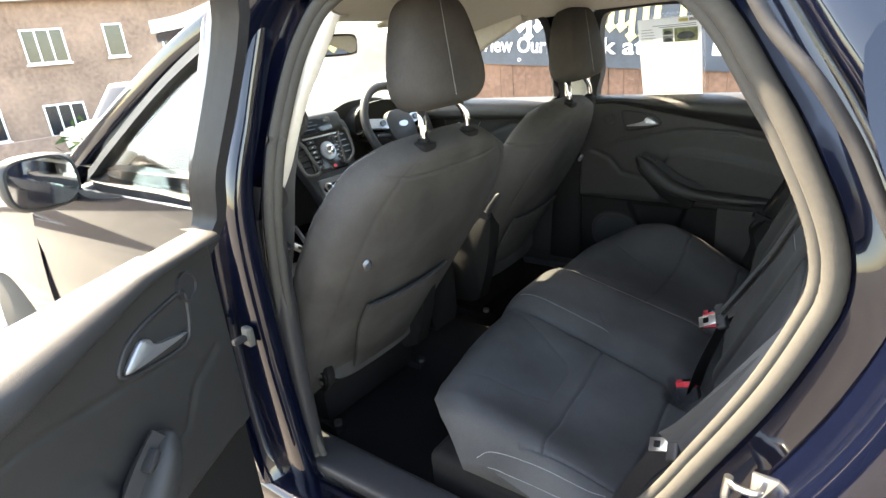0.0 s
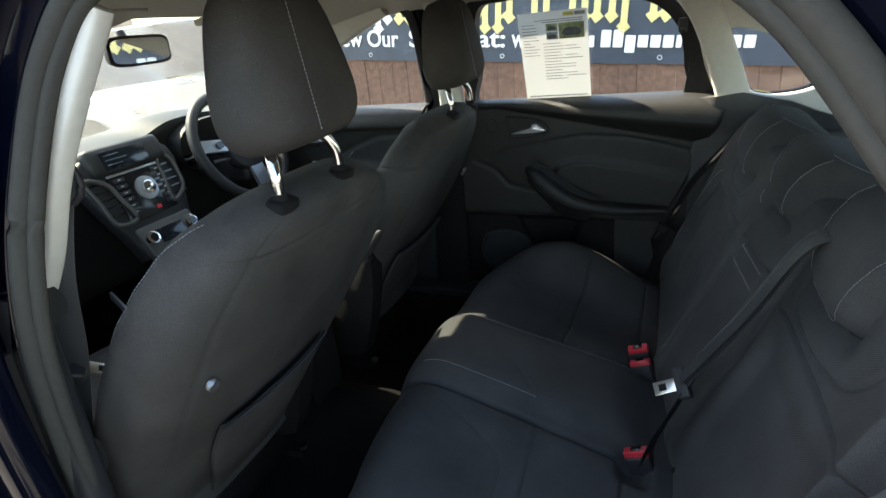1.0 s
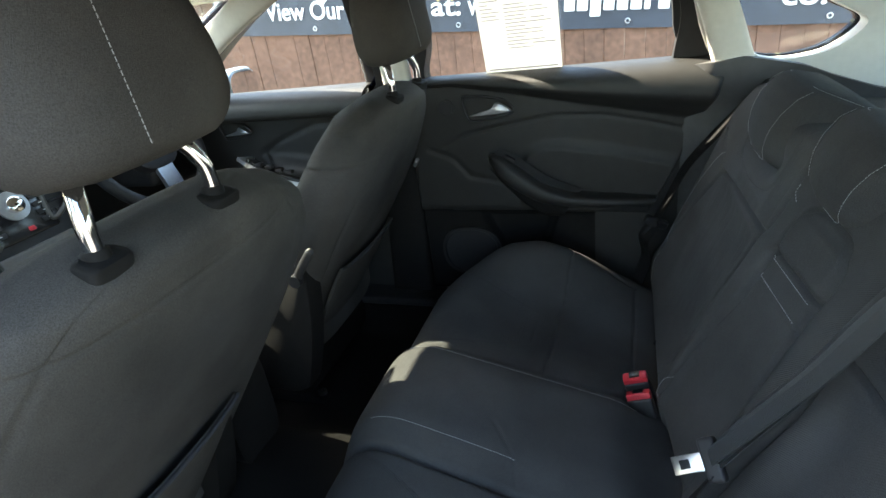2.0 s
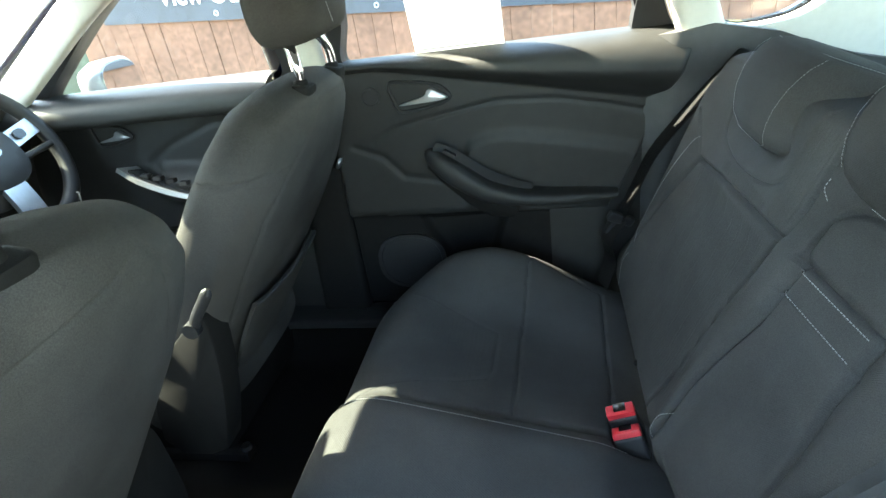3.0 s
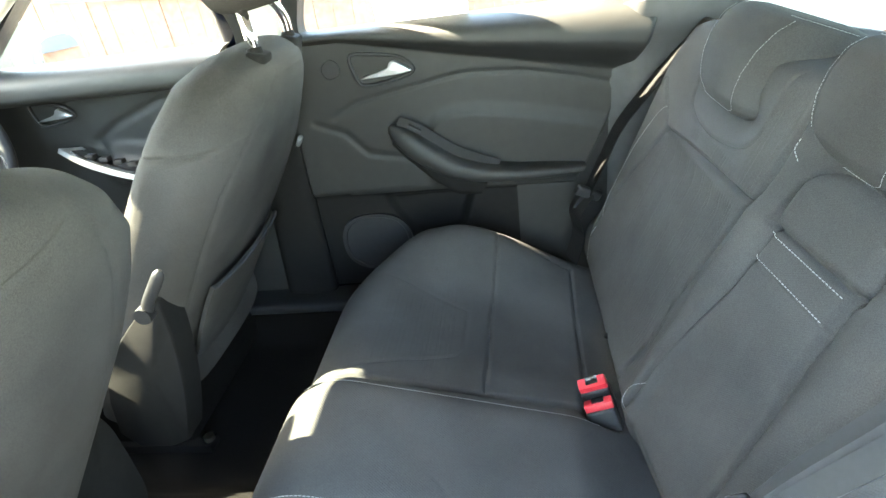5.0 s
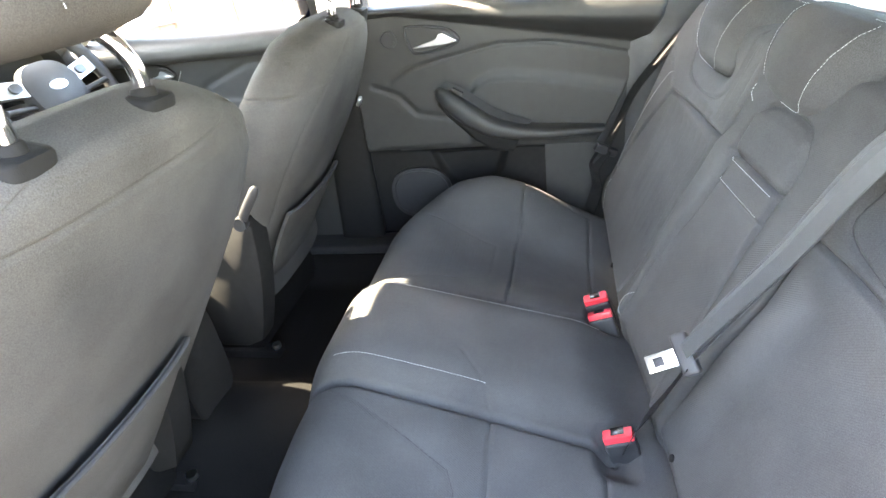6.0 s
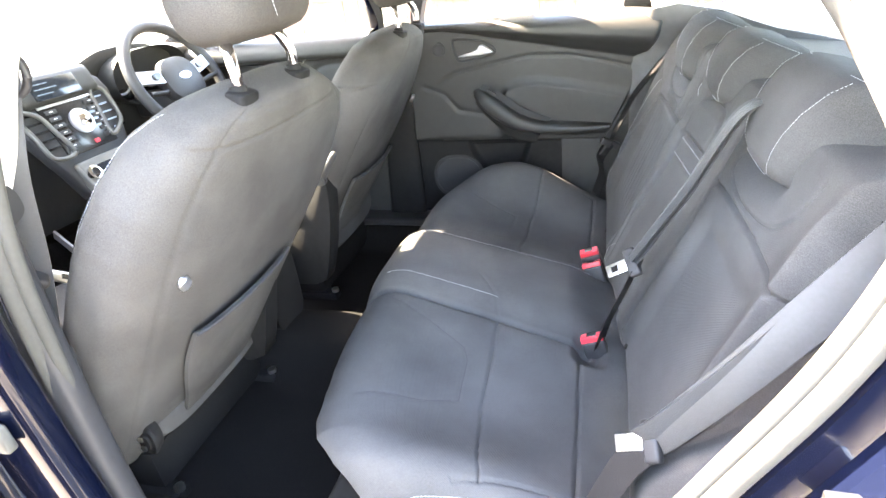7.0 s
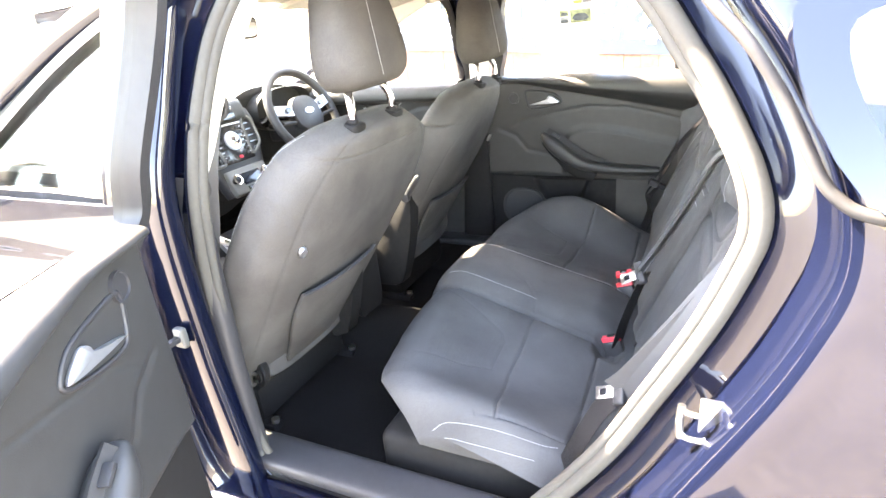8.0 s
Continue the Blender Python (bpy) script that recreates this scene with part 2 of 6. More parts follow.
def ribbon(points, width, thick, side):
    """A flat strap along points; side: the direction of its width, one for all points or one each."""
    P = np.array(points, float)
    S = np.broadcast_to(np.array(side, float), P.shape)
    S = S / np.linalg.norm(S, axis=1)[:, None]
    T = np.gradient(P, axis=0)
    N = np.cross(T, S)
    N /= np.linalg.norm(N, axis=1)[:, None] + 1e-9
    u = np.linspace(-0.5, 0.5, 7)
    A = np.array([p + width * u[:, None] * s + n * thick * 0.5 for p, s, n in zip(P, S, N)])
    B = np.array([p + width * u[:, None] * s - n * thick * 0.5 for p, s, n in zip(P, S, N)])
    return slab(A, B)


def stitches(points, r=0.0009, length=0.005, gap=0.002):
    """A row of short threads along a line of points."""
    P = np.array(points, float)
    d = np.concatenate(([0], np.cumsum(np.linalg.norm(np.diff(P, axis=0), axis=1))))
    bm = bmesh.new()
    s = 0.0
    while s + length < d[-1]:
        a, b = (np.array([np.interp(q, d, P[:, k]) for k in range(3)]) for q in (s, s + length))
        t = (b - a) / (np.linalg.norm(b - a) + 1e-9)
        e = np.cross(t, (0.2, 0.5, 0.84))
        e /= np.linalg.norm(e) + 1e-9
        g = np.cross(t, e)
        vs = [bm.verts.new(q + r * (math.cos(w) * e + math.sin(w) * g)) for q in (a, b) for w in (0.8, 2.4, 3.9, 5.5)]
        for j in range(4):
            bm.faces.new((vs[j], vs[(j + 1) % 4], vs[4 + (j + 1) % 4], vs[4 + j]))
        bm.faces.new(vs[:4])
        bm.faces.new(vs[4:])
        s += length + gap
    return bm


def seg_dist(A, B, line):
    """The distance of each (A, B) from a line through the given points."""
    best = np.full(A.shape, 9.0)
    for (x0, y0), (x1, y1) in zip(line[:-1], line[1:]):
        dx, dy = x1 - x0, y1 - y0
        t = np.clip(((A - x0) * dx + (B - y0) * dy) / (dx * dx + dy * dy + 1e-12), 0, 1)
        best = np.minimum(best, np.hypot(A - x0 - t * dx, B - y0 - t * dy))
    return best


def groove(A, B, line, depth=0.006, width=0.008):
    return depth * np.exp(-(seg_dist(A, B, line) / width) ** 2)


def step(x, a, b):
    t = np.clip((x - a) / (b - a), 0, 1)
    return t * t * (3 - 2 * t)


def words(text, size, mat, m, depth=0.002, name="lettering", parent=None, fit=None, bold=0.0):
    cu = bpy.data.curves.new(name, "FONT")
    cu.body, cu.size, cu.extrude, cu.offset = text, size, depth, bold
    tmp = new(name, cu)
    dg = bpy.context.evaluated_depsgraph_get()
    me = bpy.data.meshes.new_from_object(tmp.evaluated_get(dg))
    bpy.data.objects.remove(tmp)
    bpy.data.curves.remove(cu)
    if fit:
        co = np.array([v.co for v in me.vertices])
        lo, hi = co.min(axis=0), co.max(axis=0)
        me.transform(Matrix.Diagonal((fit[0] / (hi[0] - lo[0]), fit[1] / (hi[1] - lo[1]), 1, 1)) @ Matrix.Translation((-lo[0], 0, 0)))
    me.transform(m)
    me.materials.clear()
    me.materials.append(mat)
    ob = new(name, me)
    ob.parent = parent
    return ob


def rounded(poly, times=2):
    """A closed line with its corners cut."""
    P = np.array(poly, float)
    for _ in range(times):
        Q = np.roll(P, -1, 0)
        P = np.stack([0.75 * P + 0.25 * Q, 0.25 * P + 0.75 * Q], 1).reshape(-1, 2)
    return P

# ---- ground and surroundings ----
ground = tagged(part("ground", from_grid(np.array([[(x, y, z) for y in (-400, -8, 3.1, 400)] for x, z in ((-400, -1.6), (-24, -1.6), (-9, 0.0), (6, 0.0), (400, 0.0))], float))[0], PAVING), "pale concrete block paving of a car sales yard", "ground", kind="structure")

# ---- car shell ----
def hull_y(z):
    """Half width of the cabin at the door line, leaning in above the belt."""
    return 0.755 - 0.36 * 0.05 * np.logaddexp(0, (np.asarray(z, float) - 0.985) / 0.05)


car = thing("car", "dark blue hatchback with an open rear door", "car")


def fan_sheet(K2, yfun, thick=0.004, s=1):
    bm = bmesh.new()
    a = [bm.verts.new((x, s * yfun(z), z)) for x, z in K2]
    b = [bm.verts.new((x, s * (yfun(z) + thick), z)) for x, z in K2]
    bm.faces.new(a)
    bm.faces.new(list(reversed(b)))
    for i in range(len(a)):
        j = (i + 1) % len(a)
        bm.faces.new((a[i], a[j], b[j], b[i]))
    return bm


def headlining():
    xs, ys = np.linspace(-0.72, 1.03, 40), np.linspace(-1, 1, 25)
    X, V = np.meshgrid(xs, ys, indexing="ij")
    Z = 1.38 - 0.075 * np.clip(V, 0, 1) ** 3 - 0.012 * np.clip(-V, 0, 1) ** 3 - 0.035 * step(-X, 0.2, 0.62) - 0.20 * step(X, 0.35, 1.5) ** 1.2
    Y = V * (0.635 - 0.06 * step(X, 0.5, 1.3))
    low = np.stack([X, Y, Z], -1)
    return slab(low, low + np.array((0, 0, 0.03)))


part("headlining", headlining(), LINER, car, "pale grey fabric headlining")
xs, ys = np.linspace(-0.7, 1.05, 30), np.linspace(-1, 1, 25)
X, V = np.meshgrid(xs, ys, indexing="ij")
top = np.stack([X, V * 0.635, 1.455 - 0.09 * np.abs(V) ** 2.6 - 0.035 * step(-X, 0.2, 0.62) - 0.20 * step(X, 0.35, 1.5) ** 1.2], -1)
part("roof", slab(top, top - np.array((0, 0, 0.02))), PAINT, car)


def aperture():
    """The rear door opening on the near side, as x and z round the loop, from the roof clockwise."""
    return [(-0.05, 1.365), (0.2, 1.40), (0.45, 1.365), (0.60, 1.275), (0.69, 1.158), (0.735, 1.085), (0.768, 1.015), (0.778, 0.955), (0.764, 0.895), (0.728, 0.80), (0.67, 0.68), (0.60, 0.545), (0.50, 0.40),
            (0.40, 0.29), (0.2, 0.225), (0.0, 0.212), (-0.14, 0.225), (-0.22, 0.29), (-0.245, 0.40), (-0.25, 0.62), (-0.235, 0.82), (-0.215, 0.98), (-0.195, 1.13), (-0.15, 1.275)]


def loop_ring(push, y_in, keys=None):
    K = curve_points(keys or aperture(), 8, closed=True)
    T = np.roll(K, -1, 0) - np.roll(K, 1, 0)
    T /= np.linalg.norm(T, axis=1)[:, None]
    N = np.stack([-T[:, 1], T[:, 0]], 1)
    Q = K + N * push
    return np.stack([Q[:, 0], -(hull_y(Q[:, 1]) + y_in), Q[:, 1]], 1), N


NQ = curve_points([(0.80, 1.19), (0.90, 1.215), (1.08, 1.18), (1.24, 1.09), (1.1, 1.06), (0.885, 1.048)], 6, closed=True)


def inside(p, loop):
    """Whether p lies in a loop of x and z."""
    hits = 0
    for (xa, za), (xb, zb) in zip(loop, np.roll(loop, -1, 0)):
        if (za > p.z) != (zb > p.z) and p.x < xa + (p.z - za) / (zb - za) * (xb - xa):
            hits += 1
    return hits % 2 == 1


def side_near():
    rings = [loop_ring(p, y)[0] for p, y in ((0.0, -0.03), (0.014, -0.004), (0.022, -0.006), (0.04, -0.008), (0.052, -0.004), (0.056, 0.01), (0.060, 0.04), (0.064, 0.075), (0.072, 0.092), (0.085, 0.098), (0.105, 0.10))]
    last = rings[-1]
    out = []
    for x, y, z in last:
        gx, gz = (x - 0.25), (z - 0.8)
        X2 = 1.3 if gx > 0.25 else (-0.335 if gx < -0.2 else x + 0.1 * gx)
        Z2 = 1.42 if gz > 0.3 else (0.16 if gz < -0.4 else z + 0.15 * gz)
        if gx > 0.25 and abs(gz) < 0.4:
            Z2 = z + 0.3 * gz
        out.append((X2 if abs(gx) > 0.2 else x, -(hull_y(min(max(Z2, 0), 1.42)) + 0.10), Z2))
    for f in (0.06, 0.13, 0.22, 0.34, 0.5, 0.66, 0.83, 1.0):
        rings.append(last * (1 - f) + np.array(out) * f + np.array([0, -0.035 * math.sin(f * 3.14), 0]) * (last[:, :1] > 0.3))
    G = np.array(rings)
    G[4:, :, 1] += 0.055 * step(G[4:, :, 2], 1.33, 1.42)
    bm, _ = from_grid(G, close_v=True)
    gone = [f for f in bm.faces if inside(f.calc_center_median(), NQ)]
    bmesh.ops.delete(bm, geom=gone, context="FACES")
    return bm


part("body_side", side_near(), PAINT, car, "glossy dark blue door aperture and rear quarter panel")
ring, N = loop_ring(-0.004, -0.012)
seal = tube(ring, 0.0135, 12, closed=True)
lip = part("door_seal", seal, SEALGREY, car, "grey flocked rubber door seal round the opening")
ring, N = loop_ring(-0.020, -0.02)
part("seal_lip", tube(ring, 0.0095, 10, closed=True), SEALGREY, lip, "inner lip of the seal")
rail = curve_points([(-0.3, -0.625, 1.43), (0.2, -0.605, 1.48), (0.5, -0.63, 1.43), (0.64, -0.745, 1.30), (0.695, -0.775, 1.225), (0.737, -0.795, 1.178), (0.772, -0.805, 1.125), (0.80, -0.82, 1.07), (0.826, -0.83, 1.03), (0.87, -0.84, 1.01), (1.0, -0.855, 1.004), (1.3, -0.855, 1.01)], 10)
part("drip_moulding", tube(rail, 0.007, 8), RUBBER, car, "sun-bleached rubber roof moulding")
pane = part("near_quarter_glass", fan_sheet(NQ, lambda z: float(hull_y(z)) + 0.108, 0.004, -1), GLASSDARK, car, "tinted quarter window")
pane.visible_shadow = False
cen = NQ.mean(axis=0)


def band(inner, outer, yfun, thick, s):
    bm = bmesh.new()
    L = [[bm.verts.new((x, s * (yfun(z) + d), z)) for x, z in loop] for loop, d in ((inner, 0), (outer, 0), (outer, thick), (inner, thick))]
    n = len(inner)
    for a in range(4):
        for i in range(n):
            j = (i + 1) % n
            bm.faces.new((L[a][i], L[a][j], L[(a + 1) % 4][j], L[(a + 1) % 4][i]))
    return bm


part("glass_surround", band(cen + (NQ - cen) * 0.93, cen + (NQ - cen) * np.array((1.16, 1.30)), lambda z: float(hull_y(z)) + 0.095, 0.06, -1), PAINT, car, "blue window surround")
# striker
sx, sz = 0.725, 0.69
st = box(sx, sx + 0.034, -0.785, -0.777, sz - 0.030, sz + 0.028, 0.003)
for dz in (0.020, -0.022):
    st = join(st, tube(curve_points([(sx + 0.014, -0.779, sz + dz), (sx + 0.010, -0.806, sz + dz), (sx - 0.012, -0.808, sz + dz), (sx - 0.022, -0.80, sz + dz)], 6), 0.0045))
st = join(st, tube(curve_points([(sx - 0.022, -0.80, sz + 0.026), (sx - 0.024, -0.802, sz), (sx - 0.022, -0.80, sz - 0.028)], 8), 0.0055))
part("striker", st, STEEL, car, "bright zinc door striker")

# floor, sills and tunnel
xs, ys = np.linspace(-1.5, 0.75, 46), np.linspace(-0.74, 0.74, 61)
X, Y = np.meshgrid(xs, ys, indexing="ij")
Z = 0.17 + 0.11 * np.exp(-(Y / 0.13) ** 4) * (1 - 0.25 * step(X, -0.4, 0.2)) + 0.10 * step(np.abs(Y), 0.62, 0.70) + 0.25 * step(-X, 1.15, 1.45)
Z = Z + 0.004 * np.sin(23 * X + 7 * Y) * np.sin(17 * Y)
fl = np.stack([X, Y, Z], -1)
part("floor_carpet", slab(fl, fl - np.array((0, 0, 0.03))), CARPET, car, "black needle-felt carpet over the floor and tunnel")
for s in (-1, 1):
    sill = [oval(x, s * 0.715, 0.285, 0.05, 0.018, 4) for x in np.linspace(-1.3, 0.52, 20)]
    part("sill_trim", loft(sill), PLASTIC, car, "scuffed black plastic sill trim")
part("sill", box(-1.35, 0.62, -0.86, -0.752, 0.14, 0.262, 0.03, 4), PAINT, car)
part("sill", box(-1.35, 0.75, 0.74, 0.88, 0.14, 0.30, 0.03, 4), PAINT, car)


def pillar(keys, widths, thick, mat, name, label, side):
    """A trim strip along keys with the given widths, thick along y, rounded."""
    P = curve_points(keys, 8)
    W = np.interp(np.linspace(0, 1, len(P)), np.linspace(0, 1, len(widths)), widths)
    T = np.gradient(P, axis=0)
    T /= np.linalg.norm(T, axis=1)[:, None]
    rings = []
    for p, w, t in zip(P, W, T):
        out = np.array((0, side, 0)) - t * t[1] * side
        out /= np.linalg.norm(out)
        ac = np.cross(t, out)
        rings.append(oval(p[0], p[1], p[2], w / 2, thick / 2, 3.5, 24, up=out, side=ac))
    return part(name, loft(rings), mat, car, label)


# far B pillar, C pillar and near B pillar inside trims
pillar([(-0.175, 0.75, 0.96), (-0.16, 0.685, 1.15), (-0.14, 0.61, 1.33)], [0.085, 0.08, 0.10], 0.05, CREAM, "pillar_trim", "pale grey moulded upper pillar trim", 1)
# far lower trim takes a blacker plastic, shade put into its colour
pillar([(-0.23, 0.745, 0.28), (-0.22, 0.755, 0.6), (-0.19, 0.75, 0.96)], [0.15, 0.13, 0.10], 0.05, COVER, "lower_pillar_trim", "black lower pillar trim", 1)
pillar([(0.705, 0.70, 0.97), (0.66, 0.665, 1.10), (0.607, 0.62, 1.22), (0.545, 0.57, 1.31)], [0.09, 0.08, 0.078, 0.08], 0.05, CREAM, "pillar_trim", "pale grey moulded rear pillar trim", 1)
pillar([(-0.305, -0.675, 0.925), (-0.252, -0.655, 1.018), (-0.18, -0.642, 1.15), (-0.085, -0.597, 1.32)], [0.03, 0.028, 0.026, 0.028], 0.03, CREAM, "pillar_trim", "pale grey upper pillar trim, lit on its edge", -1)
pillar([(-0.275, -0.735, 0.28), (-0.27, -0.735, 0.6), (-0.265, -0.715, 0.99)], [0.13, 0.11, 0.08], 0.05, PLASTIC, "lower_pillar_trim", "black lower pillar trim", -1)
# bodywork behind the pillars
for s in (-1, 1):
    o = 0.0 if s > 0 else -0.065
    P = [(-0.225 + o, s * 0.775, 0.2), (-0.225 + o, s * 0.79, 0.6), (-0.225 + o, s * 0.785, 0.95), (-0.215 + o, s * 0.72, 1.15), (-0.19 + o, s * 0.65, 1.36)]
    pillar(P, [0.2, 0.15, 0.13, 0.12, 0.12], 0.06, PAINT, "door_pillar", "dark blue painted door pillar", s)
    P = [(-0.28, s * 0.61, 1.385), (-0.60, s * 0.665, 1.265), (-1.0, s * 0.725, 1.07), (-1.25, s * 0.755, 0.93)]
    pillar(P, [0.06, 0.05, 0.055, 0.08], 0.05, PAINT, "windscreen_pillar", "dark blue windscreen pillar", s)
    P = [(-0.32, s * 0.58, 1.34), (-0.62, s * 0.635, 1.21), (-1.0, s * 0.695, 1.01)]
    pillar(P, [0.09, 0.075, 0.08], 0.035, CREAM, "pillar_trim", "pale grey windscreen pillar trim", s)

# far rear quarter inside: dark lower trim, quarter glass, parcel shelf, rear hatch
xs, zs = np.linspace(0.60, 1.30, 60), np.linspace(0.3, 0.985, 40)
X, Z = np.meshgrid(xs, zs, indexing="ij")
Z = 0.3 + (Z - 0.3) * (np.interp(X, [0.6, 0.72, 0.84, 0.90, 0.99, 1.3], [0.985, 1.0, 0.972, 0.945, 0.91, 0.83]) - 0.3) / 0.685
Y = 0.70 - 0.03 * step(X, 0.75, 1.1) - 0.04 * step(Z, 0.87, 0.985) + 0.03 * step(0.66 - X, 0, 0.06)
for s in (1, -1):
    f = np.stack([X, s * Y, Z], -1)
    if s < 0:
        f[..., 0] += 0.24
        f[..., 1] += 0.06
    # far side in the lit copy, near side in the darker trim plastic
    part("quarter_trim", slab(f, f + np.array((0, s * 0.03, 0))), QUARTERLIT if s > 0 else SOFT, car, "dark grey moulded quarter trim")
xs, ys = np.linspace(0.80, 1.30, 20), np.linspace(-0.66, 0.66, 31)
X, Y = np.meshgrid(xs, ys, indexing="ij")
Z = 0.905 - 0.05 * step(X, 0.9, 1.2) - 0.01 * np.sin(X * 9)
f = np.stack([X, Y, Z], -1)
part("parcel_shelf", slab(f, f - np.array((0, 0, 0.02))), SOFT, car, "dark grey rear parcel shelf")
# far quarter glass with its frame, and the sail of the rear pillar behind it
qg = [(0.74, 1.0), (0.665, 1.165), (0.78, 1.145), (0.90, 1.085), (0.95, 1.045), (0.875, 0.987)]
K = curve_points(qg, 6, closed=True)


def ring_band(inner, outer, yfun, thick, s=1):
    """A flat frame between two loops of x and z."""
    bm = bmesh.new()
    L = [[bm.verts.new((x, s * (yfun(z) + d), z)) for x, z in loop] for loop, d in ((inner, 0), (outer, 0), (outer, thick), (inner, thick))]
    n = len(inner)
    for a in range(4):
        for i in range(n):
            j = (i + 1) % n
            bm.faces.new((L[a][i], L[a][j], L[(a + 1) % 4][j], L[(a + 1) % 4][i]))
    return bm


def glass_y(z):
    return 0.775 - 0.36 * max(z - 0.97, 0)


pane = part("quarter_glass", fan_sheet(K, glass_y), GLASS, car, "small fixed rear quarter window")
pane.visible_shadow = False
big = curve_points([(0.70, 0.93), (0.60, 1.215), (0.80, 1.245), (1.15, 1.17), (1.34, 1.0), (1.0, 0.84)], 6, closed=True)
part("rear_pillar", ring_band(K, big, lambda z: glass_y(z) - 0.07, 0.05), CREAM, car, "pale grey trim round the quarter window")
part("rear_pillar_skin", ring_band(K, big, lambda z: glass_y(z) + 0.012, 0.02), PAINT, car)
xs, zs = np.linspace(0.38, 0.72, 12), np.linspace(0.28, 0.99, 14)
X, Z = np.meshgrid(xs, zs, indexing="ij")
f = np.stack([X, 0.733 + 0 * X, Z], -1)
part("wheel_arch_trim", slab(f, f + np.array((0, 0.02, 0))), SOFT, car, "black wheel arch trim beside the bench")
# hatch with rear window
hatch = np.array([[(a - 0.02 * abs(v), v * w, z) for v in np.linspace(-1, 1, 9)] for a, w, z in ((1.04, 0.58, 1.30), (1.24, 0.61, 1.13), (1.42, 0.65, 0.95), (1.46, 0.68, 0.75), (1.47, 0.68, 0.45))])
g = part("rear_window", slab(hatch[:3], hatch[:3] + np.array((0.004, 0, 0))), GLASSDARK, car, "tinted heated rear window")
g.visible_shadow = False
part("tailgate", slab(hatch[2:], hatch[2:] + np.array((0.04, 0, 0))), SOFT, car, "dark grey tailgate lining")
part("boot_floor", box(0.7, 1.4, -0.7, 0.7, 0.3, 0.33, 0.005), CARPET, car)
# windscreen
ws = np.array([[(-0.68 - 0.84 * u, v * (0.58 + 0.14 * u), 1.36 - 0.38 * u) for v in np.linspace(-1, 1, 13)] for u in np.linspace(0, 1, 8)])
ws[..., 0] += 0.28 * np.abs(np.linspace(-1, 1, 13))[None, :] ** 2
g = part("windscreen", slab(ws, ws + np.array((-0.004, 0, 0.004))), SCREENGLASS, car, "clear laminated windscreen with a pale film standing for glare")
# bonnet, wings and scuttle
xs, ys = np.linspace(-2.35, -1.32, 24), np.linspace(-1, 1, 25)
X, V = np.meshgrid(xs, ys, indexing="ij")
Z = 0.93 - 0.22 * step(-X, 1.3, 2.5) ** 1.3 - 0.10 * np.abs(V) ** 4 + 0.012 * np.exp(-((np.abs(V) - 0.55) / 0.1) ** 2)
f = np.stack([X, V * (0.84 - 0.14 * step(-X, 1.9, 2.4)), Z], -1)
part("bonnet", slab(f, f - np.array((0, 0, 0.02))), PAINT, car, "dark blue bonnet glaring in the sun")
for s in (-1, 1):
    xs, zs = np.linspace(-2.3, -1.28, 24), np.linspace(0.2, 0.86, 16)
    X, Z = np.meshgrid(xs, zs, indexing="ij")
    Y = s * (0.86 + 0.03 * np.sin((Z - 0.2) * 4.5) - 0.13 * step(-X, 1.9, 2.35))
    f = np.stack([X, Y, Z - 0.10 * step(-X, 1.4, 2.3) * step(Z, 0.5, 0.86)], -1)
    part("wing", slab(f, f - np.array((0, s * 0.02, 0))), PAINT, car)
    w = [oval(-1.75, s * (0.80 + d), 0.31, r, r, 2, 32, up=(0, 0, 1), side=(1, 0, 0)) for d, r in ((-0.1, 0.28), (-0.09, 0.31), (0.07, 0.31), (0.09, 0.27))]
    part("tyre", loft(w), TYRE, car)
part("scuttle", box(-1.5, -1.3, -0.74, 0.74, 0.86, 0.895, 0.01), PLASTIC, car)
part("firewall", box(-1.47, -1.43, -0.80, 0.80, 0.2, 0.9, 0.01), CARPET, car)


# ---- doors ----
def door_skin(thing_, x0, x1, s, y_off=0.0):
    xs, zs = np.linspace(x0, x1, 20), np.linspace(0.24, 0.965, 20)
    X, Z = np.meshgrid(xs, zs, indexing="ij")
    Y = s * (0.845 + y_off + 0.035 * np.sin((Z - 0.2) * 3.9) + 0.012 * np.exp(-((Z - 0.80) / 0.025) ** 2))
    f = np.stack([X, Y, Z], -1)
    return part("outer_panel", slab(f, f - np.array((0, s * 0.012, 0))), PAINT, thing_, "glossy dark blue outer skin")


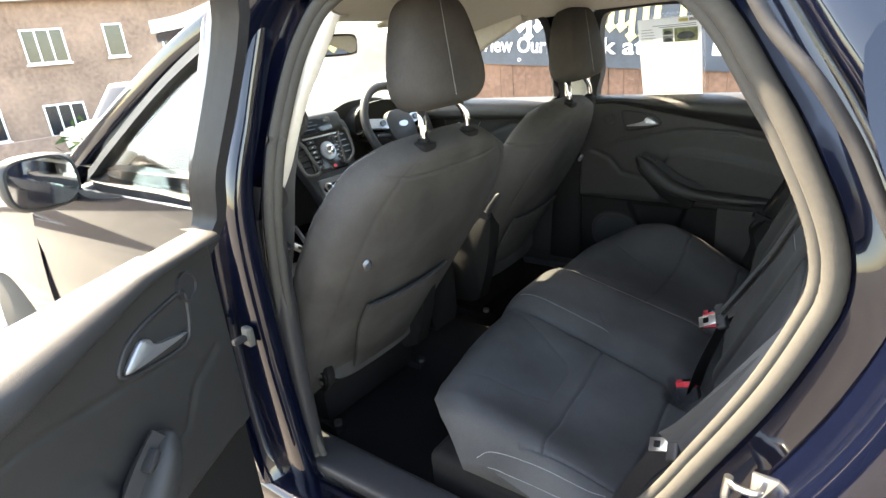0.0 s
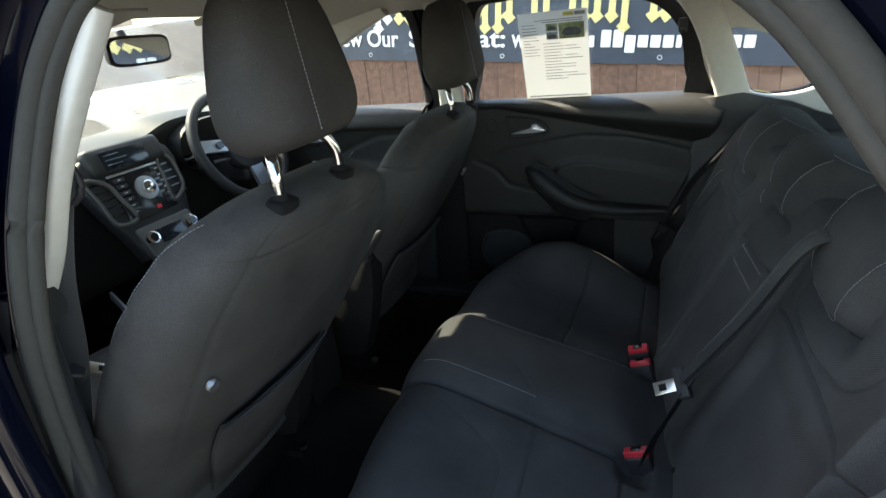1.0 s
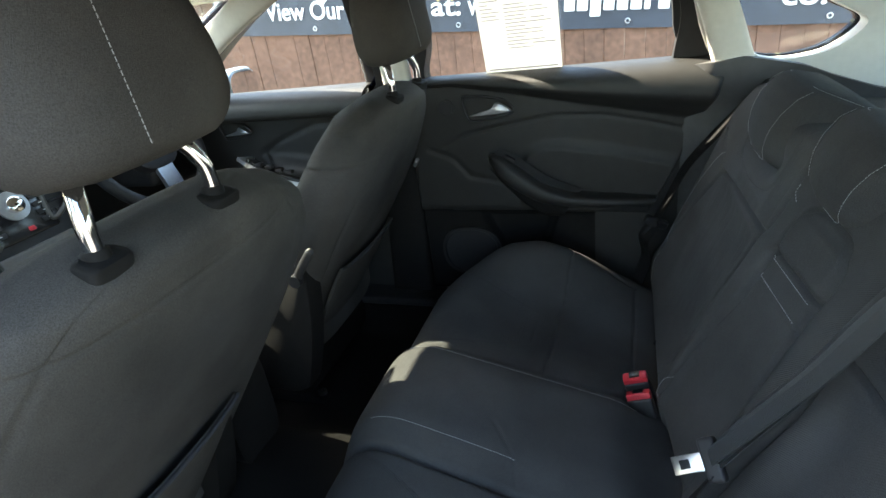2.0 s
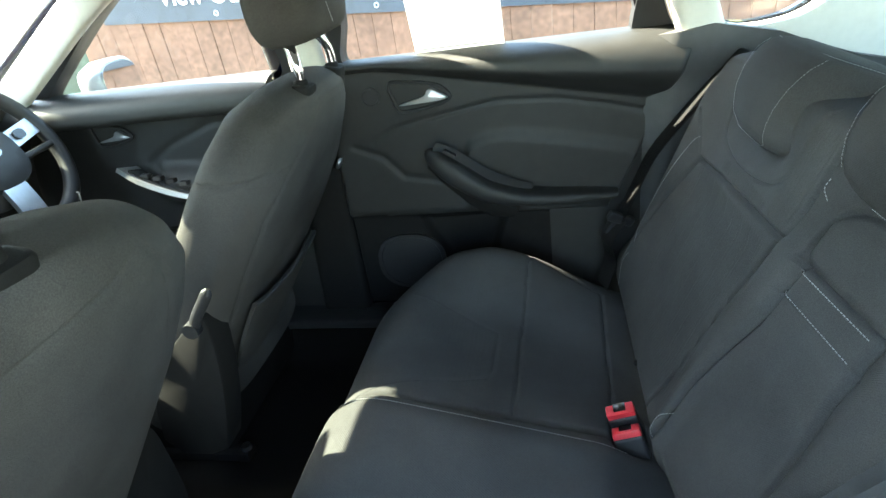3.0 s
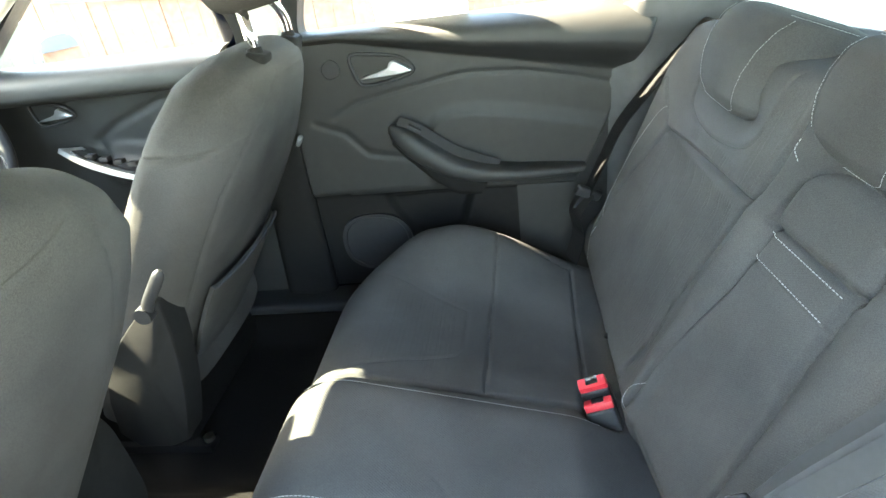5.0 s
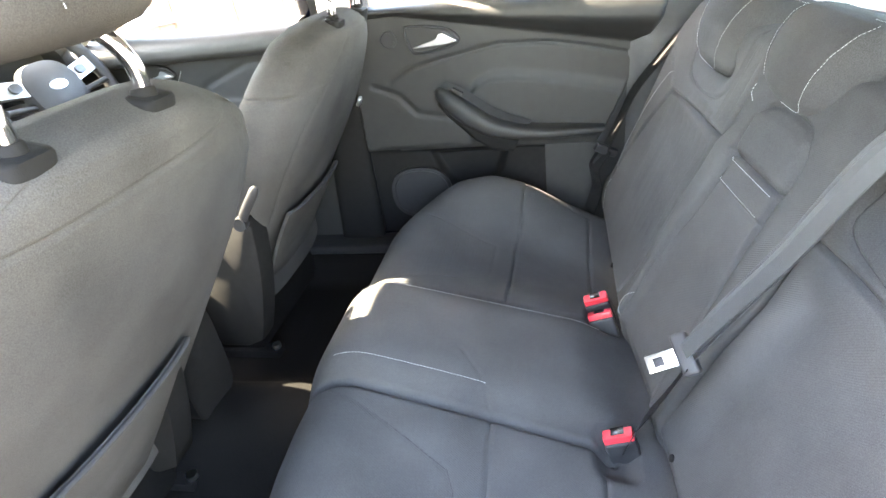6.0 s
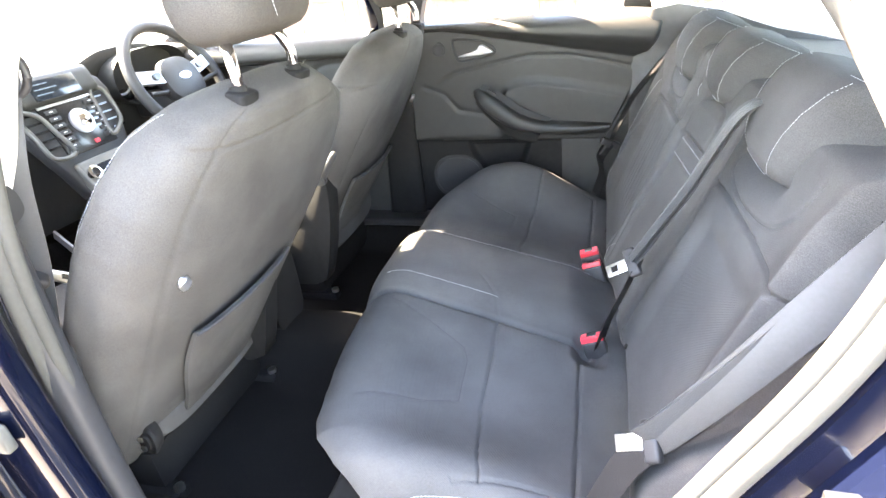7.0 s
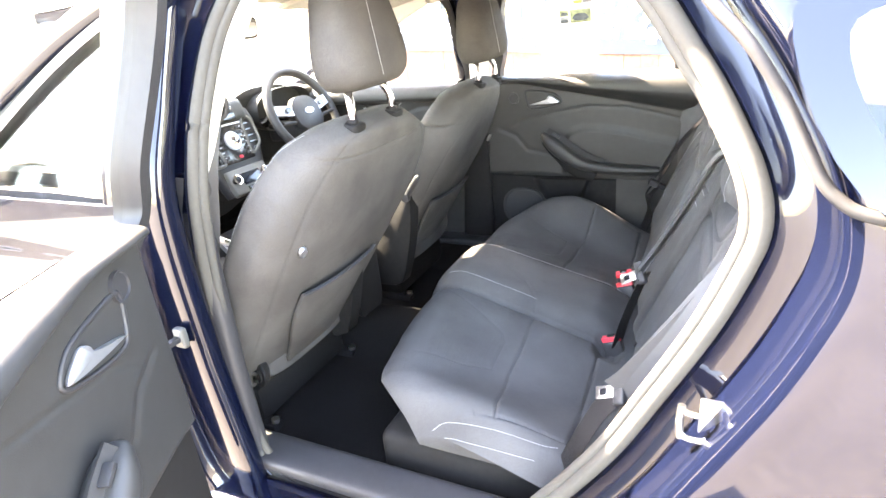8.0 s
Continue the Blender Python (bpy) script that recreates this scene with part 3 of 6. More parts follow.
def handle_set(parent, x, y, z, s, f=1.0):
    """Recessed bowl with a chrome lever, thin at its front end and hinged in a wedge at the rear. s: side of the car."""
    shape = [(-0.091, 0.034), (-0.073, 0.040), (0.024, 0.027), (0.050, 0.009), (0.064, -0.014), (0.001, -0.029), (-0.061, -0.036), (-0.077, -0.025)]
    bz = np.array([(x + a * f, y, z + b * f) for a, b in rounded(shape, 3)])
    bez = part("handle_bezel", tube(bz, 0.0045, 8, closed=True), PLASTIC, parent, "black handle surround")
    inner = (np.array(bz) - np.array((x, y, z))) * np.array((0.86, 1, 0.86)) + np.array((x, y + s * 0.022, z))
    rim = np.array(bz) + np.array((0, -s * 0.001, 0))
    bmb, vs = from_grid(np.array([rim, inner]), close_v=True)
    bmb.faces.new(vs[1])
    part("handle_bowl", bmb, GLOSSBLACK, bez)
    blade = rounded([(-0.070, -0.019), (-0.066, -0.015), (0.000, -0.001), (0.003, 0.011), (0.010, 0.016), (0.022, 0.016), (0.055, -0.007), (0.050, -0.012), (0.004, -0.016)], 3)
    rings = []
    for k, d in ((0.90, -0.002), (1.0, -0.006), (1.0, -0.010), (0.90, -0.013)):
        c = blade.mean(axis=0)
        q = c + (blade - c) * k
        rings.append([(x + a * f, y + s * d + s * 0.004, z + b * f) for a, b in q])
    part("lever", loft(rings), SATIN, bez, "satin chrome pull lever")
    return bez


def door_card_rear(s=1, dx=0.0, dz=0.0):
    """The inner trim of a rear door, on the far side of the car, as a relief over x and z."""
    xs, zs = np.linspace(-0.115, 0.70, 150), np.concatenate([np.linspace(0.30, 0.82, 90), np.linspace(0.825, 1.0, 70)])
    X, Z = np.meshgrid(xs, zs, indexing="ij")
    wheel = np.interp(Z, [0.30, 0.45, 0.6, 0.75, 0.95, 1.0], [0.44, 0.49, 0.54, 0.615, 0.69, 0.70])
    X = -0.165 + (X + 0.115) * (wheel + 0.165) / 0.815
    lowz = 0.972 - 0.205 * np.clip(X, 0, 1)
    v = np.clip((Z - lowz) / (1.0 - lowz), 0, 1)
    e = np.where(v > 0.5, (v - 0.5) / 0.5, (0.5 - v) / 0.5)
    swell = np.where(v > 0.5, np.sqrt(np.clip(1 - e ** 2.6, 0, 1)), (1 - step(e, 0, 1)) ** 0.8)
    inset = 0.070 * np.clip((1.0 - lowz) / 0.09, 0.4, 1) * swell
    inset += 0.016 * step(Z, 0.585 - 0.02 * X, 0.60 - 0.02 * X)
    crease = [(0.70, 0.795), (0.521, 0.844), (0.405, 0.869), (0.27, 0.876), (0.112, 0.851), (0.012, 0.833), (-0.05, 0.80)]
    inset -= groove(X, Z, crease, 0.003, 0.006)
    inset -= groove(X, Z, [(-0.10, 0.79), (-0.028, 0.762), (0.02, 0.704), (0.126, 0.686)], 0.004, 0.007)
    pad = np.interp(X - dx, [0.16, 0.177, 0.199, 0.238, 0.293, 0.415, 0.542, 0.62], [0.69, 0.753, 0.778, 0.793, 0.796, 0.778, 0.749, 0.73]) + dz
    inset += 0.010 * step(Z, 0.60 + dz, 0.62 + dz) * step(pad - Z, 0, 0.018) * step(X - dx, 0.160, 0.19)
    inset += 0.004 * np.exp(-((Z - pad) / 0.01) ** 2) * step(X - dx, 0.17, 0.2)
    pocket = step(X - 0.025 + (Z - 0.593) * 0.46, 0, 0.02) * step(0.256 + (Z - 0.506) * 0.34 - X, 0, 0.03) * step(0.585 - Z, 0, 0.02)
    inset -= 0.03 * pocket
    inset -= groove(X, Z, [(-0.115, 0.598), (0.1, 0.60), (0.25, 0.585)], 0.004, 0.006)
    edge = np.minimum(np.minimum(X + 0.165, wheel - X), Z - 0.30)
    inset -= 0.03 * (1 - step(edge, 0.0, 0.014))
    Y = 0.745 - inset
    f = np.stack([X, s * Y, Z], -1)
    return slab(f, f + np.array((0, s * 0.03, 0)))


def shade_pocket(ob):
    """Darkens the lower pocket of a door trim, its shade put into the colour."""
    ob.data.materials.append(COVER)
    for f in ob.data.polygons:
        if f.center.z < 0.594 - 0.02 * f.center.x:
            f.material_index = 1
    return ob


def window_set(parent, loop, s, frame_w=0.035, glass=None):
    K = curve_points(loop, 6, closed=True)
    c = K.mean(axis=0)
    T = np.roll(K, -1, 0) - np.roll(K, 1, 0)
    T /= np.linalg.norm(T, axis=1)[:, None]
    N = np.stack([T[:, 1], -T[:, 0]], 1)
    N *= np.sign(((K - c) * N).sum(axis=1))[:, None]
    fr = part("window_frame", ring_band(K, K + N * frame_w, lambda z: glass_y(z) - 0.03, 0.05, s), PLASTIC, parent, "black window frame")
    pn = part("window_glass", fan_sheet(K + N * 0.006, glass_y, 0.004, s), glass or GLASS, parent, "clear side glass")
    pn.visible_shadow = False
    return fr, pn


WIN_REAR = [(-0.06, 0.975), (-0.055, 1.10), (-0.03, 1.275), (0.05, 1.30), (0.20, 1.30), (0.36, 1.285), (0.48, 1.25), (0.545, 1.18), (0.565, 1.08), (0.56, 0.975), (0.30, 0.972)]
WIN_FRONT = [(-0.262, 0.975), (-0.26, 1.15), (-0.265, 1.285), (-0.33, 1.305), (-0.45, 1.265), (-0.61, 1.19), (-0.78, 1.09), (-0.92, 1.0), (-0.93, 0.97), (-0.6, 0.965)]
far_door = thing("rear_door", "closed rear door with a black trim panel and a satin lever", "car door")
shade_pocket(part("door_trim", door_card_rear(), SOFT, far_door, "black grained trim with cloth inset"))
door_skin(far_door, -0.17, 0.66, 1)
window_set(far_door, WIN_REAR, 1)
sail = curve_points([(0.575, 0.975), (0.58, 1.10), (0.555, 1.19), (0.51, 1.25), (0.60, 1.20), (0.655, 1.08), (0.68, 0.975)], 4, closed=True)
part("window_divider", fan_sheet(sail, lambda z: glass_y(z) - 0.04, 0.05), PLASTIC, far_door, "matt black fixed corner panel")
part("window_strip", loft([oval(x, 0.748, 0.988, 0.012, 0.006, 3, 12) for x in np.linspace(-0.06, 0.60, 20)]), RUBBER, far_door)
handle_set(far_door, 0.105, 0.728, 0.905, 1)
tw = [oval(-0.032, 0.729 - d, 0.914, r, r, 2, 28, side=(1, 0, 0)) for d, r in ((0, 0.024), (0.006, 0.024), (0.006, 0.020), (0.003, 0.019))]
part("tweeter", loft(tw), PLASTIC, far_door, "round black tweeter grille")
def armrest(door_, s, dx, dz):
    """The boomerang armrest of a rear door: a padded roll with a switch recess behind it, and the moulded bracket below."""
    xs_ = [0.088, 0.10, 0.13, 0.17, 0.23, 0.30, 0.38, 0.46, 0.54]
    g = np.linspace(0.088, 0.54, 60)
    zc = np.interp(g, xs_, [0.772, 0.764, 0.738, 0.708, 0.666, 0.646, 0.638, 0.636, 0.636])
    hh = np.interp(g, xs_, [0.006, 0.022, 0.031, 0.033, 0.028, 0.022, 0.018, 0.016, 0.010])
    dd = np.interp(g, xs_, [0.008, 0.026, 0.036, 0.040, 0.040, 0.038, 0.034, 0.030, 0.020])
    for q in (zc, hh, dd):
        q[2:-2] = sum(q[i:56 + i] for i in range(5)) / 5
    roll = part("armrest", loft([oval(x + dx, s * 0.700, z + dz, d, h, 2.8, 28, up=(0.3, 0, 0.954), side=(0, 1, 0)) for x, z, h, d in zip(g, zc, hh, dd)]), SOFT, door_, "padded black armrest roll")
    g = np.linspace(0.092, 0.30, 30)
    zb = np.interp(g, [0.092, 0.125, 0.20, 0.25, 0.30], [0.740, 0.712, 0.650, 0.615, 0.600])
    hb = np.interp(g, [0.092, 0.125, 0.20, 0.25, 0.30], [0.010, 0.022, 0.034, 0.034, 0.020])
    part("bracket", loft([oval(x + dx, s * 0.722, z + dz, 0.026, h, 3.0, 20, up=(0.5, 0, 0.866), side=(0, 1, 0)) for x, z, h in zip(g, zb, hb)]), COVER, roll, "black moulded armrest bracket")
    P = curve_points([(0.112 + dx, s * 0.697, 0.785 + dz), (0.165 + dx, s * 0.697, 0.757 + dz), (0.232 + dx, s * 0.697, 0.706 + dz), (0.297 + dx, s * 0.697, 0.674 + dz), (0.340 + dx, s * 0.697, 0.659 + dz)], 8)
    swp = part("switch_panel", ribbon(P, 0.030, 0.006, (0.45, s * 0.35, 0.82)), RUBBER, door_, "black window switch recess")
    part("switch", moved(box(-0.016, 0.016, -0.008, 0.008, -0.004, 0.006, 0.003), Matrix.Translation((0.150 + dx, s * 0.688, 0.769 + dz)) @ Matrix.Rotation(radians(32), 4, "Y")), PLASTIC, swp)


armrest(far_door, 1, 0.0, 0.0)
sp = [oval(-0.005, 0.741 - d, 0.45, r * 1.15, r, 2.4, 32, side=(1, 0, 0)) for d, r in ((0, 0.085), (0.008, 0.085), (0.008, 0.076), (0.005, 0.074))]
part("speaker_grille", loft(sp), PLASTIC, far_door, "black door speaker grille")


def door_card_front(s):
    xs, zs = np.linspace(-1.10, -0.26, 110), np.concatenate([np.linspace(0.30, 0.91, 80), np.linspace(0.915, 1.0, 40)])
    X, Z = np.meshgrid(xs, zs, indexing="ij")
    v = np.clip((Z - 0.915) / 0.085, 0, 1)
    e = np.where(v > 0.35, (v - 0.35) / 0.65, (0.35 - v) / 0.35)
    inset = 0.08 * np.sqrt(np.clip(1 - e ** 2.6, 0, 1))
    inset += 0.016 * step(Z, 0.585, 0.60)
    inset -= groove(X, Z, [(-0.26, 0.895), (-0.48, 0.89), (-0.62, 0.84), (-0.69, 0.80), (-0.66, 0.77)], 0.007, 0.008)
    inset += 0.05 * np.exp(-((Z - (0.72 - 0.10 * (X + 0.5))) / 0.05) ** 4) * step(X, -0.72, -0.6)
    f = np.stack([X, s * (0.75 - inset), Z], -1)
    return slab(f, f + np.array((0, s * 0.03, 0)))


for s, nm in ((1, "closed driver's door with cloth inset and window switches"), (-1, "closed front passenger door, glass up")):
    d = thing("front_door", nm, "car door")
    part("door_trim", door_card_front(s), SOFT, d, "black grained door trim")
    door_skin(d, -1.27, -0.30, s)
    window_set(d, [(x - (0.065 if s < 0 and x > -0.3 else 0), z) for x, z in WIN_FRONT], s, 0.024)
    handle_set(d, -0.762, s * 0.728, 0.884, s, 0.82)
    P = curve_points([(-0.74, s * 0.69, 0.80), (-0.66, s * 0.665, 0.765), (-0.55, s * 0.66, 0.725), (-0.42, s * 0.665, 0.70)], 10)
    part("armrest_trim", ribbon(P, 0.075, 0.012, (0, 1, 0.3 * -s)), SATIN, d, "satin silver armrest finisher")
    sw = part("switch_panel", ribbon(P[4:] + np.array((0, 0, 0.009)), 0.05, 0.012, (0, 1, 0.3 * -s)), GLOSSBLACK, d, "gloss black window switches")
    for i in range(4):
        x = -0.66 + 0.035 * i
        part("switch", box(x - 0.012, x + 0.012, s * 0.655 - 0.01, s * 0.655 + 0.01, 0.782 - 0.009 * i, 0.794 - 0.009 * i, 0.004), PLASTIC, sw)
    # outside mirror
    mx, my, mz = (-0.95, -0.92, 1.0) if s < 0 else (-0.915, 0.955, 0.988)
    rings = [oval(mx + 0.05 - dx, my, mz, a, b, 3.2, 28) for dx, a, b in ((0.0, 0.082, 0.066), (0.01, 0.089, 0.073), (0.05, 0.087, 0.071), (0.09, 0.07, 0.055), (0.115, 0.04, 0.03))]
    # far housing coloured silver for the sunlight on it, near one plain black
    mir = part("mirror_housing", loft(rings), PLASTIC if s < 0 else CARSILVER, d, "rounded door mirror housing")
    part("mirror_glass", loft([oval(mx + 0.052 + q, my, mz, 0.077, 0.061, 3.2, 28) for q in (0, 0.003)]), MIRROR, mir)
    part("mirror_arm", tube(curve_points([(mx, s * 0.90, mz - 0.06), (mx, s * 0.80, mz - 0.05), (mx + 0.02, s * 0.75, mz - 0.03)], 5), 0.022, flat=0.7), PLASTIC, mir)

# ---- open rear door, hinged on the near door pillar ----
open_door = thing("rear_door", "rear door swung wide open, black trim facing the cabin", "car door")
od = [shade_pocket(part("door_trim", door_card_rear(-1, 0.0, -0.014), SOFT, open_door, "black grained trim, sunlit along its top")), door_skin(open_door, -0.12, 0.66, -1)]
od += window_set(open_door, [(x - (0.10 + 0.22 * (z - 0.975) if x < 0 else 0), z + (0.10 if z > 1.2 else 0)) for x, z in WIN_REAR], -1)
od.append(part("window_divider", fan_sheet(sail, lambda z: glass_y(z) - 0.04, 0.05, -1), PLASTIC, open_door, "matt black fixed corner panel"))
od.append(part("window_strip", loft([oval(x, -0.748, 0.988, 0.012, 0.006, 3, 12) for x in np.linspace(-0.06, 0.60, 20)]), RUBBER, open_door))
handle_set(open_door, 0.047, -0.728, 0.882, -1, 1.2)
armrest(open_door, -1, 0.0, -0.014)
tw = [oval(-0.065, -0.729 + d, 0.930, r, r, 2, 28, side=(1, 0, 0)) for d, r in ((0, 0.026), (0.007, 0.026), (0.007, 0.022), (0.003, 0.021))]
part("tweeter", loft(tw), PLASTIC, open_door, "round black tweeter grille")
HINGE = Vector((-0.200, -0.972, -0.032))
open_door.matrix_world = Matrix.Translation(HINGE) @ Matrix.Rotation(radians(-63), 4, "Z") @ Matrix.Translation(-Vector((-0.14, -0.80, 0)))

# ---- front seats ----
def front_seat(y0, inner, label, dx=0.0):
    """A front seat centred at y0; inner: the side of its recliner lever (1 or -1)."""
    WN = 1.135 if y0 < 0 else 0.95
    seat = thing("front_seat", label, "car seat", group="front seats")
    E, NR = np.array((0.55, 0, 0.835)), np.array((0.835, 0, -0.55))
    O = np.array((-0.095 + dx, y0, 0.775 if y0 < 0 else 0.752))

    def at(h, u, d):
        """A point h up the back, u across and d behind the rear face."""
        return O + E * h + NR * d + np.array((0, u, 0))

    hs = np.array([-0.62, -0.60, -0.5, -0.36, -0.2, -0.05, 0.06, 0.13, 0.19, 0.23, 0.255, 0.268, 0.274])
    hw = np.array([0.20, 0.25, 0.272, 0.284, 0.294, 0.298, 0.292, 0.276, 0.247, 0.215, 0.182, 0.14, 0.07]) * WN
    hd = np.array([0.05, 0.065, 0.075, 0.08, 0.085, 0.085, 0.083, 0.08, 0.076, 0.062, 0.047, 0.033, 0.014])
    cd = np.array([-0.085, -0.08, -0.08, -0.082, -0.085, -0.085, -0.086, -0.088, -0.088, -0.08, -0.072, -0.066, -0.062])
    hi = np.interp(hs, [-0.62, -0.60, -0.05, 0.06, 0.13, 0.16, 0.19, 0.215, 0.23, 0.255, 0.268, 0.274], [0.25, 0.31, 0.360, 0.353, 0.337, 0.318, 0.288, 0.246, 0.206, 0.15, 0.11, 0.07]) if y0 < 0 else hw
    if y0 > 0:
        hi = hw
        hw = np.interp(hs, [-0.62, -0.60, -0.5, -0.05, 0.06, 0.10, 0.13, 0.17, 0.19, 0.23, 0.255, 0.268, 0.274], [0.19, 0.235, 0.26, 0.283, 0.265, 0.243, 0.220, 0.188, 0.172, 0.135, 0.105, 0.085, 0.06])
    H = np.unique(np.concatenate([np.linspace(-0.62, 0.0, 30), np.linspace(0.0, 0.274, 100)]))
    rings = []
    for h in H:
        a, ai, b, c = (np.interp(h, hs, q) for q in (hw, hi, hd, cd))
        ang = np.linspace(0, 2 * math.pi, 160, endpoint=False)
        co, si = np.cos(ang), np.sin(ang)
        u = np.sign(co) * np.abs(co) ** 0.62 * np.where(co * inner > 0, ai, a)
        w = np.sign(si) * np.abs(si) ** 0.70 * b
        if y0 > 0:
            u = u * (1 - 0.022 * np.exp(-((O[2] + 0.835 * h - 0.55 * (c + w) - 0.90) / 0.0028) ** 2) * (np.abs(si) < 0.95))
        w = np.where(si < 0, w - 0.012 * (np.abs(u) / a) ** 3 * step(0.2 - h, 0, 0.2), w)
        w = np.where(si > 0, w - 0.0035 * np.exp(-((h - 0.225) / 0.0035) ** 2) * (y0 < 0) - 0.0035 * np.exp(-((np.abs(u) - a * 0.80) / 0.004) ** 2), w)
        rings.append(np.array([at(h, q, c + r) for q, r in zip(u, w)]))
    back = part("backrest", loft(rings), FABRIC, seat, "charcoal cloth backrest with rounded shoulders")
    # piping along the front edge of the shoulders
    for s in (-1, 1):
        line = []
        for h in np.linspace(-0.3, 0.24, 40):
            a, b, c = (np.interp(h, hs, q) for q in (hw, hd, cd))
            line.append(at(h, s * a * 0.905, c - b * 0.66 - 0.009 * float(step(0.2 - h, 0, 0.2))))
        part("stitching", stitches(line, 0.0007, 0.004, 0.002), THREAD, back, "pale grey seam stitching")
    # map pocket
    us, hh = np.linspace(-0.185, 0.15, 30), np.linspace(-0.54, -0.163, 30)
    U, Hh = np.meshgrid(us, hh, indexing="ij")
    U = U * (1 - 0.3 * step(-Hh, 0.2, 0.54)) + 0.02 * step(-Hh, 0.2, 0.54)
    D = 0.011 + 0.014 * np.sin(np.clip((us[:, None] + 0.185) / 0.335, 0, 1) * math.pi) ** 0.6 * step(Hh, -0.54, -0.38)
    Fp = O + Hh[..., None] * E + D[..., None] * NR + U[..., None] * np.array((0, 1, 0))
    Bp = Fp - 0.008 * NR
    pk = part("map_pocket", slab(Fp, Bp), FABRIC, seat, "slack cloth map pocket")
    # hem in near-black cloth, standing for the shadow in the pocket's gap
    part("pocket_hem", tube(Fp[:, -1] + E * 0.001, 0.0045, 8), SEAM, pk)
    # guides and posts
    for u in ((-0.112, 0.058) if y0 < 0 else (-0.085, 0.085)):
        g = at(0.262, u, -0.06)
        up = np.array((-0.1, 0, 1.0))
        gn = np.array((0.25, 0, 0.968))
        gd = [oval(*(g + gn * d), r * 1.5, r, 4, 32, up=(0.968, 0, -0.25), side=(0, 1, 0)) for d, r in ((-0.02, 0.0175), (0.013, 0.0175), (0.0165, 0.016), (0.0175, 0.012))]
        gp = part("post_guide", loft(gd), COVER, seat, "black plastic headrest guide")
        part("collar", loft([oval(*(g + up * d), r, r, 2, 24, up=(1, 0, 0.1), side=(0, 1, 0)) for d, r in ((0.0, 0.0135), (0.022, 0.0135), (0.025, 0.011))]), COVER, gp)
        k = -0.018 * np.sign(u)
        line = curve_points([g, g + np.array((0.0, 0, 0.045)), g + np.array((-0.006, k * 0.4, 0.07)), g + np.array((-0.018, k, 0.10)), g + np.array((-0.02, k, 0.17))], 8)
        part("post", tube(line, 0.0092, 14), CHROME, seat, "polished steel headrest post")
    # headrest
    c = at(0.262, -0.027 if y0 < 0 else 0.004, -0.06) + np.array((-0.015, 0, 0.197))
    ax = np.array((-0.16, 0, 0.987))
    fw = np.array((-0.987, 0, -0.16))
    t = np.linspace(-1, 1, 36)
    rings = []
    for q in t:
        r = (1 - abs(q) ** 5) ** 0.4 + 1e-3
        a = (0.138 - 0.034 * step(q, -0.4, 0.95) - 0.010 * step(-q, 0.5, 1)) * (0.45 + 0.55 * r)
        b = (0.062 - 0.012 * q) * (0.2 + 0.8 * r)
        rings.append(oval(*(c + ax * q * 0.118 - fw * 0.008 * q), a, b, 3.2, 48, up=fw, side=(0, 1, 0)))
    hr = part("headrest", loft(rings), FABRIC, seat, "rounded charcoal cloth headrest with a stitched centre seam")
    line = [np.array(r).mean(axis=0) - fw * (0.0635 - 0.012 * q) + np.array((0, -0.032 + 0.012 * q, 0)) for r, q in zip(rings[3:-3], t[3:-3])]
    part("stitching", stitches(line, 0.0007, 0.004, 0.002), THREAD, hr, "pale grey stitched seam")
    # cushion, base and fittings
    rings = [oval(x, y0, 0.40 + 0.05 * (x + 0.4) * -1, 0.25 * q, 0.11 * q2, 3.2, 36) for x, q, q2 in zip(np.linspace(-0.98, -0.36, 14), [0.6, 0.85, 0.95] + [1] * 9 + [0.95, 0.8], [0.3, 0.7, 0.9] + [1] * 9 + [0.9, 0.6])]
    part("cushion", loft(rings), FABRIC, seat, "charcoal cloth seat cushion")
    part("seat_base", box(-0.9, -0.40, y0 - 0.21, y0 + 0.21, 0.19, 0.31, 0.03), CARPET, seat, "black seat base and runners")
    for q in (-0.2, 0.2):
        part("runner", box(-0.95, -0.36, y0 + q - 0.02, y0 + q + 0.02, 0.175, 0.20, 0.004), COVER, seat)
        part("runner_bolt", loft([oval(-0.37, y0 + q, 0.2 + d, 0.012, 0.012, 2, 12, up=(1, 0, 0)) for d in (0, 0.012)]), STEEL, seat)
    ly = 0.132 if y0 > 0 else y0 + inner * 0.272
    line = [(-0.240, ly, 0.672), (-0.222, ly + inner * 0.004, 0.70), (-0.195, ly + inner * 0.003, 0.735), (-0.182, ly, 0.754)]
    lv = part("recliner_lever", tube(curve_points(line, 6), [0.010] * 3 + [0.0105] * 12 + [0.010, 0.009, 0.007, 0.004], 18, flat=0.7, up=(0, 1, 0)), PLASTIC, seat, "black moulded recliner lever grip")
    hub_ = [oval(-0.241, ly + d, 0.673, r, r, 2, 20, up=(0, 0, 1), side=(1, 0, 0)) for d, r in ((-0.012, 0.015), (0.006, 0.015), (0.010, 0.011))]
    part("lever_pivot", loft(hub_), PLASTIC, lv, "black lever pivot")
    plate = rounded([(-0.250, 0.662), (-0.236, 0.65), (-0.242, 0.56), (-0.264, 0.45), (-0.29, 0.36), (-0.32, 0.28), (-0.47, 0.28), (-0.44, 0.45), (-0.37, 0.552), (-0.31, 0.61)], 1)
    mid = plate.mean(axis=0)
    cov = [[(x - 0.025, ly - inner * d, z) for x, z in mid + (plate - mid) * k] for d, k in ((0.12, 1.0), (0.066, 1.0), (0.060, 0.985), (0.058, 0.965))]
    part("recliner_cover", loft(cov), COVER, seat, "black moulded hinge cover below the lever")
